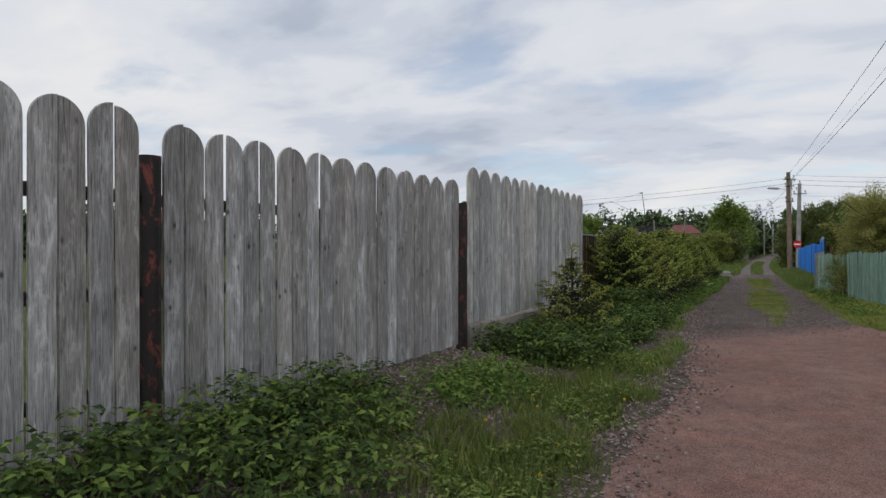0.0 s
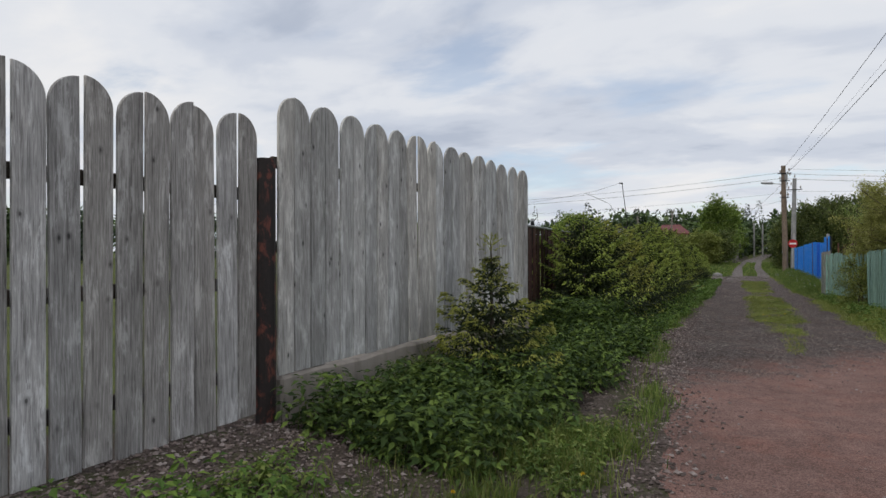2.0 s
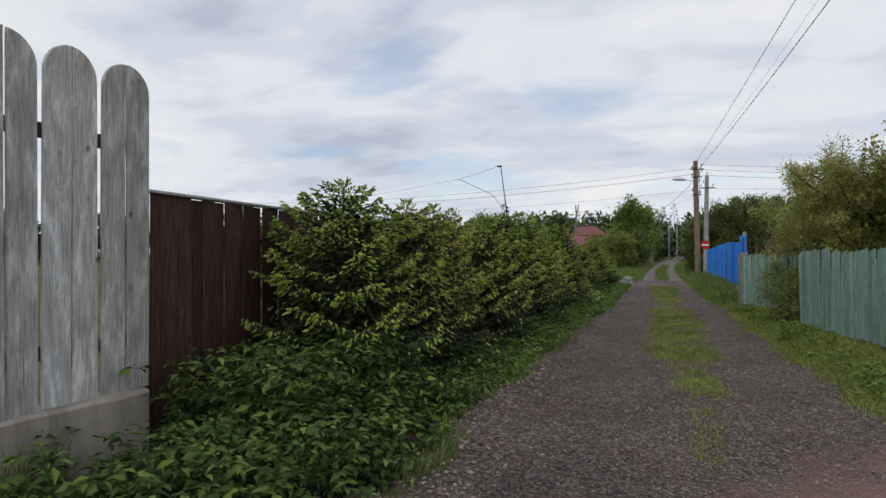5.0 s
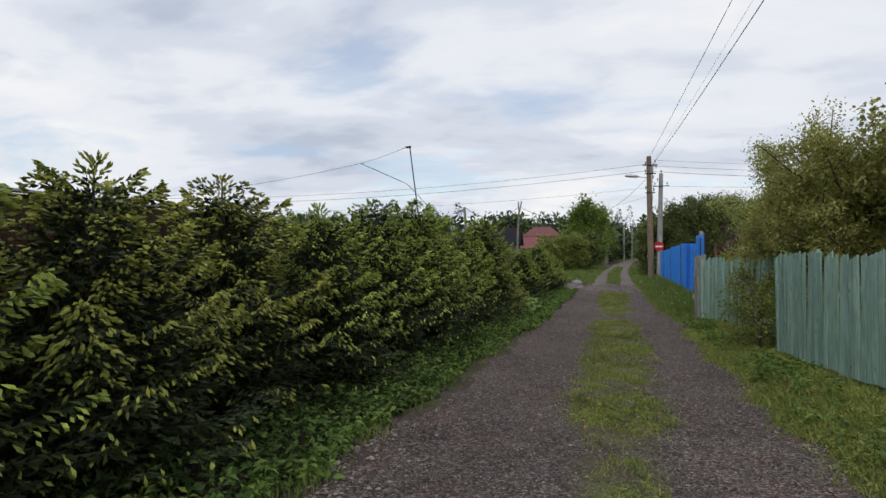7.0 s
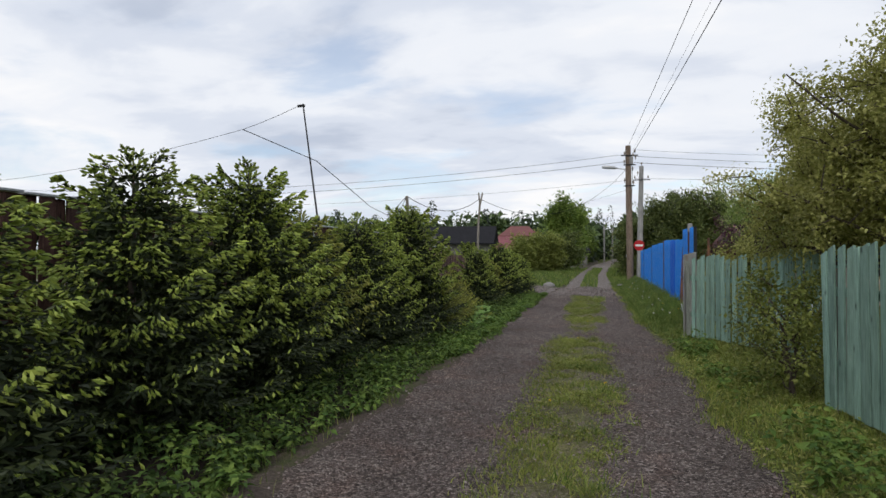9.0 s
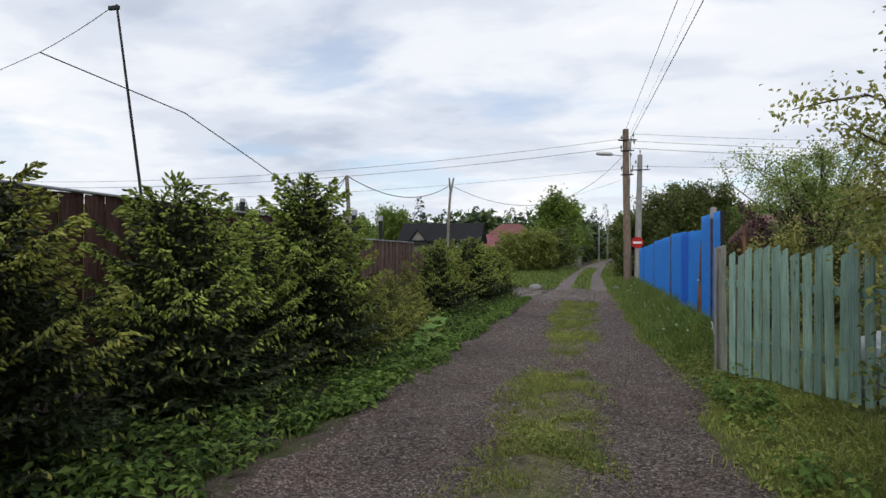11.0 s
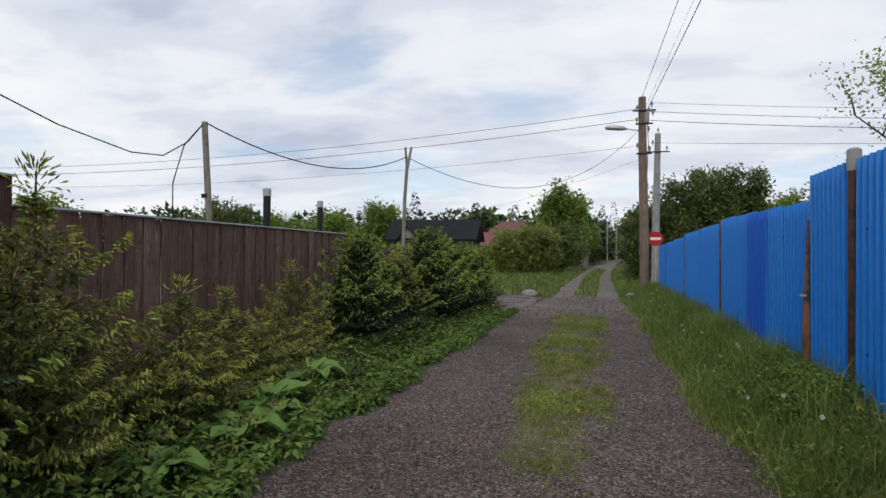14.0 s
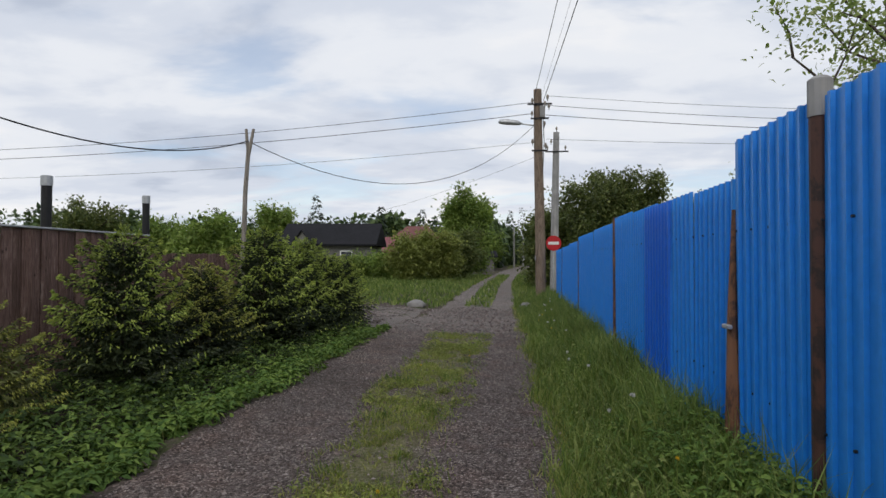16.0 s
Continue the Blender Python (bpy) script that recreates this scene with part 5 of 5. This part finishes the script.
for sx in (-1, 1):
    part("dormer_roof", Acc().add([(-1.8, -2.95, 3.61), (-1.8 + sx * 1.0, -2.95, 2.29), (-1.8 + sx * 1.0, -1.2, 2.29), (-1.8, -0.4, 3.61), (-1.8, -2.95, 3.54), (-1.8 + sx * 1.0, -2.95, 2.22), (-1.8 + sx * 1.0, -1.2, 2.22), (-1.8, -0.4, 3.54)], [(0, 1, 2), (0, 2, 3), (4, 6, 5), (4, 7, 6), (0, 4, 5), (0, 5, 1)]), M_DARKROOF, dark)
part("gable_window", box(0.06, 0.6, 0.7, 0.01, (3.32, 0, 2.5)), M_TRIM, dark, "pale window in the gable end")
house("red_roof_shed", "outbuilding with a faded red metal roof", -9.4, 81.5, 8, 3.0, 3.6, 2.1, 3.4, M_GREYWALL, M_PINKROOF)
house("yellow_house", "pale yellow house with a brown-red hipped roof", -8.3, 91.5, 5, 4.2, 4.5, 3.7, 4.95, M_YELLOW, M_REDROOF, ((-1.0, 2.3, 0.9, 1.0, "front"), (1.0, 2.3, 0.9, 1.0, "front")), hip=True)
house("garden_shed", "small shed with a rusty brown roof behind the fence", 6.9, 34.5, 4, 4.2, 3.2, 1.75, 2.25, M_CONC, M_RUSTROOF)
house("track_hut", "tiny weathered hut beside the far track", -1.2, 92.0, 8, 2.0, 2.0, 1.7, 2.3, M_GREYWALL, M_DARKROOF)
tube_post("garden_post", 2.88, 28.3, -0.2, 1.55, 0.024, M_OCHRE, "rusty brown steel post among garden shrubs", "post")
for x, y in ((2.2, 112.0), (3.6, 118.0)):
    tube_post("far_pole", x, y, -0.2, 5.6, 0.13, M_CONCPOLE, "distant pale utility pole beside the track", "utility pole", "far poles")


# ---- plants and stones on the ground ----
def scatter(n, x0, x1, y0, y1, rng, keep=None):
    """Random places on the ground in a rectangle; keep(x, y) gives the chance of each."""
    x, y = rng.uniform(x0, x1, n), rng.uniform(y0, y1, n)
    if keep is not None:
        k = rng.uniform(0, 1, n) < keep(x, y)
        x, y = x[k], y[k]
    return np.stack([x, y, ground_z(x, y)], 1)


def patchy(x, y, f=1.0, seed=0.0):
    v = np.sin(x * 2.3 * f + seed) + np.sin(y * 1.9 * f + seed * 2) + np.sin((x + y) * 3.7 * f + seed) * 0.7 + np.sin((x - y) * 5.9 * f) * 0.5
    return 0.5 + 0.5 * np.clip(v / 1.6, -1, 1)


def herbs(name, label, spots, h_lo, h_hi, leaf, leaves, seed, material, parent=None):
    """Leafy stems: each carries a crown of spreading leaves and a few lower ones."""
    rng = np.random.default_rng(seed)
    n = len(spots)
    h = rng.uniform(h_lo, h_hi, n)
    lean = rng.normal(0, 0.16, (n, 2))
    acc = Acc()
    for tier, (k, at, fall) in enumerate(((leaves, 1.0, -0.12), (leaves // 2 + 1, 0.66, -0.3), (leaves // 2, 0.38, -0.4))):
        idx = np.repeat(np.arange(n), k)
        a = np.tile(np.arange(k) * 2 * math.pi / k, n) + rng.uniform(0, 0.9, len(idx)) + idx * 1.3
        p = spots[idx] + np.stack([lean[idx, 0] * h[idx] * at, lean[idx, 1] * h[idx] * at, h[idx] * at], 1) + rng.normal(0, 0.012, (len(idx), 3))
        d = np.stack([np.cos(a), np.sin(a), rng.normal(fall, 0.25, len(idx))], 1)
        p = p + unit(d) * leaf * 0.25
        L = leaf * rng.uniform(0.6, 1.25, len(idx))
        leaf_batch(acc, p, d, rng.normal(0, 0.4, (len(idx), 3)) + np.array([0, 0, 1.0]), L, L * rng.uniform(0.36, 0.56, len(idx)))
    w = np.full(n, 0.006)
    blade_batch(acc, spots - np.array([0, 0, 0.02]), np.concatenate([lean, np.zeros((n, 1))], 1), h + 0.02, w, rng)
    return tagged(part(name, acc, material), label, "undergrowth", kind="stuff")


def grass(name, label, spots, h_lo, h_hi, width, seed, material, lean=0.35):
    rng = np.random.default_rng(seed)
    n = len(spots)
    ln = np.concatenate([rng.normal(0, lean, (n, 2)), np.zeros((n, 1))], 1)
    acc = blade_batch(Acc(), spots - np.array([0, 0, 0.008]), ln, rng.uniform(h_lo, h_hi, n) * rng.uniform(0.7, 1.2, n), width * rng.uniform(0.7, 1.3, n), rng)
    return tagged(part(name, acc, material), label, "grass", kind="stuff")


def stones(name, label, spots, lo, hi, seed):
    """Loose broken stones: skewed octahedra sunk a little into the ground."""
    rng = np.random.default_rng(seed)
    n = len(spots)
    base = np.array([[1, 0, 0], [0, 1, 0], [-1, 0, 0], [0, -1, 0], [0, 0, 1], [0, 0, -1]], float)
    v = base[None] * rng.uniform(0.55, 1.25, (n, 6, 1)) + rng.normal(0, 0.16, (n, 6, 3))
    a = rng.uniform(0, 6.28, n)
    c, s = np.cos(a)[:, None], np.sin(a)[:, None]
    v = np.stack([v[:, :, 0] * c - v[:, :, 1] * s, v[:, :, 0] * s + v[:, :, 1] * c, v[:, :, 2] * 0.62], 2)
    size = rng.uniform(0, 1, n) ** 2.2 * (hi - lo) + lo
    v = v * (size / 2)[:, None, None] + spots[:, None, :] + np.array([0, 0, 1.0]) * (size * 0.12)[:, None, None]
    t = np.array([[0, 1, 4], [1, 2, 4], [2, 3, 4], [3, 0, 4], [1, 0, 5], [2, 1, 5], [3, 2, 5], [0, 3, 5]])[None] + (np.arange(n) * 6)[:, None, None]
    return tagged(part(name, Acc().add(v.reshape(-1, 3), t.reshape(-1, 3)), M_STONE), label, "gravel", kind="stuff")


R = np.random.default_rng(9)
# stones: heap at the fence, ragged road edge, loose gravel on the lane
stones("gravel_heap", "pinkish grey crushed stone heaped along the board fence", scatter(24000, -3.35, -1.5, 1.0, 8.0, R, lambda x, y: np.clip(1.25 - (x + 3.2) * 0.7, 0, 1)), 0.014, 0.046, 1)
stones("edge_gravel", "loose grey stones along the road edge", scatter(44000, -2.1, 0.0, 2.0, 17.0, R, lambda x, y: np.exp(-((x - edge_left(y) + 0.14) / 0.30) ** 2)), 0.012, 0.048, 2)
stones("verge_gravel", "small stones strewn over the bare verge", scatter(4000, -2.5, -0.8, 2.0, 9.5, R, lambda x, y: x < edge_left(y) + 0.05), 0.008, 0.034, 6)
stones("lane_gravel", "fine loose gravel lying on the lane", scatter(32000, -1.3, 2.0, 9.0, 40.0, R, lambda x, y: smooth(9.5, 12.5, y - 0.6 * x) * (0.4 + 0.6 * patchy(x, y)) * (x > edge_left(y) - 0.1) * (x < edge_right(y) + 0.1)), 0.010, 0.036, 3)
stones("crossing_gravel", "coarse pale gravel on the crossing", scatter(6000, -4.0, 1.8, 38.2, 44.8, R), 0.02, 0.07, 5)
stones("red_gravel", "few loose stones on the red road", scatter(1500, -0.8, 2.6, 2.0, 12.5, R), 0.006, 0.025, 4)
# undergrowth
herbs("nettle_bed", "dense bed of green nettles by the board fence", scatter(1000, -3.25, -1.4, 0.8, 4.4, R, lambda x, y: smooth(-1.5, -2.3, x - (2.6 - y) * 0.4)), 0.06, 0.32, 0.072, 7, 11, M_NETTLE)
herbs("herb_patch", "patch of broad-leaved green weeds on gravel", scatter(300, -2.75, -1.75, 4.2, 6.2, R, lambda x, y: np.exp(-(((x + 2.2) / 0.45) ** 2 + ((y - 5.1) / 0.75) ** 2) * 1.3)), 0.08, 0.25, 0.058, 8, 12, M_HERB)
herbs("nettle_bed", "dense bed of leafy green weeds below the footing", scatter(2700, -3.0, -1.15, 6.75, 13.9, R, lambda x, y: smooth(-1.3, -1.75, x + 0.10 * np.sin(y * 3)) * np.where((x < -2.55) & (y > 8.6) & (y < 11.9), 0.12, 1.0) * (1 - 0.75 * np.exp(-((x + 2.4) ** 2 + (y - 9.1) ** 2) * 5))), 0.05, 0.38, 0.075, 7, 13, M_NETTLE)
herbs("tall_nettles", "tall dark green nettles at the end of the footing", scatter(520, -2.9, -1.7, 11.9, 13.8, R, lambda x, y: smooth(-1.6, -2.2, x)), 0.30, 0.60, 0.08, 7, 18, M_NETTLE)
herbs("hedge_gap_weeds", "shaded weeds between the small spruces", scatter(450, -3.3, -1.5, 26.6, 33.0, R), 0.06, 0.2, 0.075, 6, 19, M_NETTLE)
herbs("hedge_bottom", "low green weeds under the spruces", scatter(2400, -2.3, -1.05, 13.4, 39.0, R, lambda x, y: np.exp(-((x - edge_left(y) + 0.42) / 0.22) ** 2)), 0.05, 0.17, 0.075, 6, 14, M_HERB)
herbs("hedge_floor", "shaded leafy weeds on the ground below the spruces", scatter(1900, -2.4, -1.35, 12.8, 39.0, R), 0.05, 0.20, 0.07, 6, 33, M_NETTLE)
herbs("edge_weeds", "bright low weeds along the lane edge", scatter(2600, -1.75, -1.0, 24.0, 39.0, R, lambda x, y: np.exp(-((x - edge_left(y) + 0.25) / 0.2) ** 2)), 0.05, 0.15, 0.075, 6, 15, M_HERB)
herbs("bank_weeds", "leafy weeds at the foot of the blue fence", scatter(420, 2.15, 2.68, 29.2, 31.4, R, lambda x, y: smooth(2.0, 2.4, x)), 0.06, 0.2, 0.05, 7, 16, M_HERB)
herbs("picket_weeds", "leafy weeds along the picket fence", scatter(260, 1.95, 2.4, 15.0, 27.6, R, lambda x, y: patchy(x, y, 0.7)), 0.08, 0.25, 0.075, 6, 17, M_HERB)
# grass
grass("verge_grass", "rough tufts of grass on the gravelly verge", scatter(34000, -2.3, -0.75, 1.5, 8.2, R, lambda x, y: np.where(patchy(x, y, 1.7, 1.0) > 0.56, 0.95, 0.08) * smooth(-0.75, -1.0, x - edge_left(y) - 0.75)), 0.05, 0.19, 0.007, 21, M_GRASS)
grass("edge_grass", "grass fringe along the lane", scatter(15000, -1.9, -0.6, 7.5, 39.0, R, lambda x, y: np.exp(-((x - edge_left(y) + 0.22) / 0.13) ** 2) * (0.35 + 0.65 * patchy(x, y, 0.8))), 0.05, 0.18, 0.007, 22, M_GRASS)
grass("edge_tufts", "bright grass tufts on the gravel edge", scatter(16000, -1.9, -0.7, 8.0, 17.0, R, lambda x, y: np.exp(-((x - edge_left(y) + 0.16) / 0.09) ** 2) * (patchy(x, y, 1.0, 8.0) > 0.4)), 0.06, 0.2, 0.007, 27, M_BANK)
grass("footing_grass", "long grass along the concrete footing", scatter(2600, -3.0, -2.6, 6.9, 11.9, R, lambda x, y: (patchy(x, y, 1.5, 1.0) > 0.45) * 1.0), 0.15, 0.42, 0.008, 28, M_GRASS, 0.3)
STRIP = ([12.4, 13.2, 14.0, 16.0, 18.0, 25.4, 26.5, 26.9, 28.0, 28.4, 30.0, 37.6, 38.6], [0.0, 0.35, 0.3, 0.5, 0.8, 1, 0.8, 0.06, 0.06, 0.8, 1, 1, 0.0])
STRIP_WIDE = ([12.4, 13.6, 16, 18.5, 25, 26.5, 28.2, 31, 38.5], [0.08, 0.12, 0.22, 0.40, 0.42, 0.36, 0.22, 0.40, 0.46])


def strip_cover(x, y):
    """Chance of turf in the middle of the lane: ragged edges, thin places and gaps."""
    off = np.abs(x - 0.5 - 0.05 * np.sin(y * 0.9)) / (np.interp(y, *STRIP_WIDE) * (0.82 + 0.36 * patchy(y * 0.7, y * 1.3, 1.0, 4.0)))
    return np.exp(-off ** 4) * np.interp(y, *STRIP) * np.where(patchy(x, y, 1.6, 2.2) > 0.2, 1.0, 0.12)


grass("middle_strip", "yellow-green strip of turf between the wheel tracks", scatter(125000, -0.1, 1.1, 12.4, 38.6, R, strip_cover), 0.02, 0.06, 0.008, 23, M_MEADOW, 0.6)
grass("strip_tufts", "taller green tufts in the middle strip", scatter(40000, -0.1, 1.1, 12.4, 38.6, R, lambda x, y: strip_cover(x, y) * (patchy(x, y, 2.3, 9.0) > 0.72)), 0.05, 0.13, 0.007, 29, M_BANK, 0.5)
grass("right_verge", "short yellow-green turf before the picket fence", scatter(46000, 1.55, 2.9, 12.8, 28.5, R, lambda x, y: smooth(1.55, 1.95, x - edge_right(y) + 1.75 - 0.25 * smooth(24.5, 26.5, y)) * (0.3 + 0.7 * patchy(x, y, 0.8, 3.0))), 0.03, 0.10, 0.009, 24, M_MEADOW, 0.6)
grass("bank_grass", "long grass on the bank by the blue fence", scatter(30000, 1.6, 2.75, 28.0, 47.0, R, lambda x, y: smooth(1.6, 2.0, x - edge_right(y) + 1.75)), 0.07, 0.26, 0.008, 25, M_BANK, 0.5)
grass("fence_foot_grass", "tall lush grass at the foot of the blue fence", scatter(15000, 2.1, 2.75, 29.0, 46.0, R, lambda x, y: smooth(2.1, 2.45, x) * np.where(patchy(x, y, 1.3, 3.0) > 0.35, 1.0, 0.25)), 0.18, 0.42, 0.008, 31, M_BANK, 0.4)
grass("bank_edge_turf", "short yellow-green turf where the bank meets the lane", scatter(16000, 1.5, 2.2, 28.2, 45.0, R, lambda x, y: np.exp(-((x - edge_right(y) - 0.12) / 0.16) ** 2)), 0.04, 0.11, 0.008, 32, M_MEADOW, 0.6)
grass("far_verge", "meadow grass beside the far track", scatter(34000, -9.0, 5.5, 45.0, 76.0, R, lambda x, y: ((x < edge_left(y)) | (x > edge_right(y)) | (np.abs(x - (edge_left(y) + edge_right(y)) / 2) < 0.4))), 0.08, 0.26, 0.035, 26, M_BANK, 0.4)

herbs("strip_clover", "low clover and plantain in the middle strip", scatter(12000, -0.1, 1.1, 13.0, 38.5, R, lambda x, y: strip_cover(x, y) * (patchy(x, y, 1.1, 4.0) > 0.3)), 0.015, 0.055, 0.03, 4, 71, M_MEADOW)
herbs("bank_clover", "mixed low herbs in the bank grass", scatter(3600, 1.7, 2.7, 26.5, 42.0, R, lambda x, y: smooth(1.7, 2.0, x) * (0.3 + 0.7 * patchy(x, y, 1.0, 6.0))), 0.04, 0.16, 0.042, 4, 72, M_BANK)
herbs("verge_clover", "mixed low herbs in the mown verge", scatter(3000, 1.7, 2.7, 14.0, 28.0, R, lambda x, y: smooth(1.7, 1.95, x) * (0.3 + 0.7 * patchy(x, y, 1.0, 7.0))), 0.02, 0.07, 0.036, 4, 73, M_MEADOW)
herbs("gravel_weeds", "small scattered weeds on the gravelly verge", scatter(3400, -2.6, -0.9, 2.0, 9.0, R, lambda x, y: (patchy(x, y, 1.6, 5.0) > 0.55) * smooth(-0.9, -1.1, x)), 0.03, 0.12, 0.045, 5, 74, M_BANK)


def burdock(x, y, seed, size):
    """Large heart-shaped leaves on stalks."""
    rng = np.random.default_rng(seed)
    t = thing("burdock", "burdock plant with large soft green leaves", "plant", "burdock plants", pose(x, y, float(ground_z(x, y))))
    for k in range(7):
        a = 2 * math.pi * k / 7 + rng.uniform(-0.3, 0.3)
        L = size * rng.uniform(0.75, 1.15)
        rise = rng.uniform(0.7, 1.35)
        acc, rows, cols = Acc(), 7, 5
        v = []
        for i in range(rows):
            u = i / (rows - 1)
            w = L * 0.42 * math.sin(math.pi * min(1, u * 0.86 + 0.14)) ** 0.7 * (1 - 0.25 * u)
            for j in range(cols):
                q = (j / (cols - 1) - 0.5) * 2
                out = 0.35 * L + u * L
                v.append((out, q * w, L * rise * (0.45 + 0.75 * u - 0.85 * u * u) + 0.10 * L * abs(q) + 0.02 * math.sin(9 * u + 5 * q)))
        tris = []
        for i in range(rows - 1):
            for j in range(cols - 1):
                b = i * cols + j
                tris += [(b, b + 1, b + cols), (b + 1, b + cols + 1, b + cols)]
        acc.add(v, tris)
        leaf = part("leaf", acc, M_BURDOCK, t, smooth=True, m=pose(0, 0, 0, 0, 0, math.degrees(a)))
        part("stalk", tube(Acc(), [(0, 0, 0), (0.2 * L, 0, 0.25 * L * rise), (0.36 * L, 0, 0.45 * L * rise)], 0.008, 5), M_BURDOCK, leaf)


M_BURDOCK = leafy("burdock_leaf", (0.10, 0.19, 0.04), (0.13, 0.23, 0.05), (0.17, 0.28, 0.06), 0.3)
for k, (x, y, sz) in enumerate(((-1.75, 28.9, 0.30), (-1.6, 28.2, 0.26), (-1.9, 29.9, 0.26), (-1.7, 27.4, 0.26))):
    burdock(x, y, 60 + k, sz)


def dandelion(x, y, h, clock):
    z = float(ground_z(x, y))
    t = thing("dandelion", "dandelion gone to a pale seed head" if clock else "dandelion with a small yellow flower", "flower", "dandelions", pose(x, y, z))
    part("stem", tube(Acc(), [(0, 0, -0.02), (0.01, 0, h * 0.6), (0.015, 0.01, h)], 0.003, 5), M_GRASS, t)
    rng = np.random.default_rng(int(abs(x) * 1000 + y * 10))
    n = 60
    d = unit(rng.normal(0, 1, (n, 3)) + (np.zeros(3) if clock else np.array([0, 0, 1.2])))
    p = np.tile(np.array([0.015, 0.01, h]), (n, 1))
    L = np.full(n, 0.019 if clock else 0.014)
    part("seed_head" if clock else "flower_head", leaf_batch(Acc(), p, d, rng.normal(0, 1, (n, 3)), L, L * (0.35 if clock else 0.4)), M_FLUFF if clock else M_PETAL, t)


M_FLUFF = plain("pale_seed_fluff", (0.55, 0.55, 0.52), 0.9)
M_PETAL = plain("yellow_petals", (0.65, 0.45, 0.03), 0.7)
for k in range(26):
    dandelion(float(R.uniform(1.95, 2.35)), float(R.uniform(28.5, 42)), float(R.uniform(0.2, 0.34)), k % 4 != 0)
for k in range(8):
    dandelion(float(R.uniform(-1.7, -0.95)), float(R.uniform(2.5, 8)), float(R.uniform(0.12, 0.25)), False)
for k in range(14):
    dandelion(float(R.uniform(0.2, 0.85)), float(R.uniform(15, 36)), float(R.uniform(0.06, 0.12)), False)


def boulder(x, y, r, label):
    bm = bmesh.new()
    bmesh.ops.create_icosphere(bm, subdivisions=3, radius=r)
    for v in bm.verts:
        v.co *= 1 + 0.22 * noise.noise(v.co * 3.0 / r * 0.4 + Vector((x, y, 0)))
        v.co.z *= 0.6
    ob = part("boulder", bm, M_BOULDER, smooth=True, m=pose(x, y, float(ground_z(x, y)) + r * 0.2))
    tagged(ob, label, "boulder", "boulders at the crossing")


boulder(-1.35, 44.9, 0.28, "pale boulder at the road corner")
boulder(1.9, 44.6, 0.2, "small pale boulder by the utility pole")


def bundle(x, y):
    """A lumpy pale sheet-wrapped heap standing behind the pickets."""
    t = thing("wrapped_bundle", "crumpled pale plastic sheet over a heap behind pickets", "bundle", m=pose(x, y, float(ground_z(x, y))))
    bm = bmesh.new()
    bmesh.ops.create_icosphere(bm, subdivisions=4, radius=0.42)
    for v in bm.verts:
        k = 1 + 0.20 * noise.noise(v.co * 4.0) + 0.09 * noise.noise(v.co * 11.0)
        v.co = Vector((v.co.x * k, v.co.y * 1.3 * k, max(-0.32, v.co.z * 0.9 * k) + 0.32))
    part("cover", bm, plain("pale_plastic_sheet", (0.55, 0.56, 0.58), 0.35, 0, 7, 0.3, 0.4), t)


bundle(3.55, 25.4)
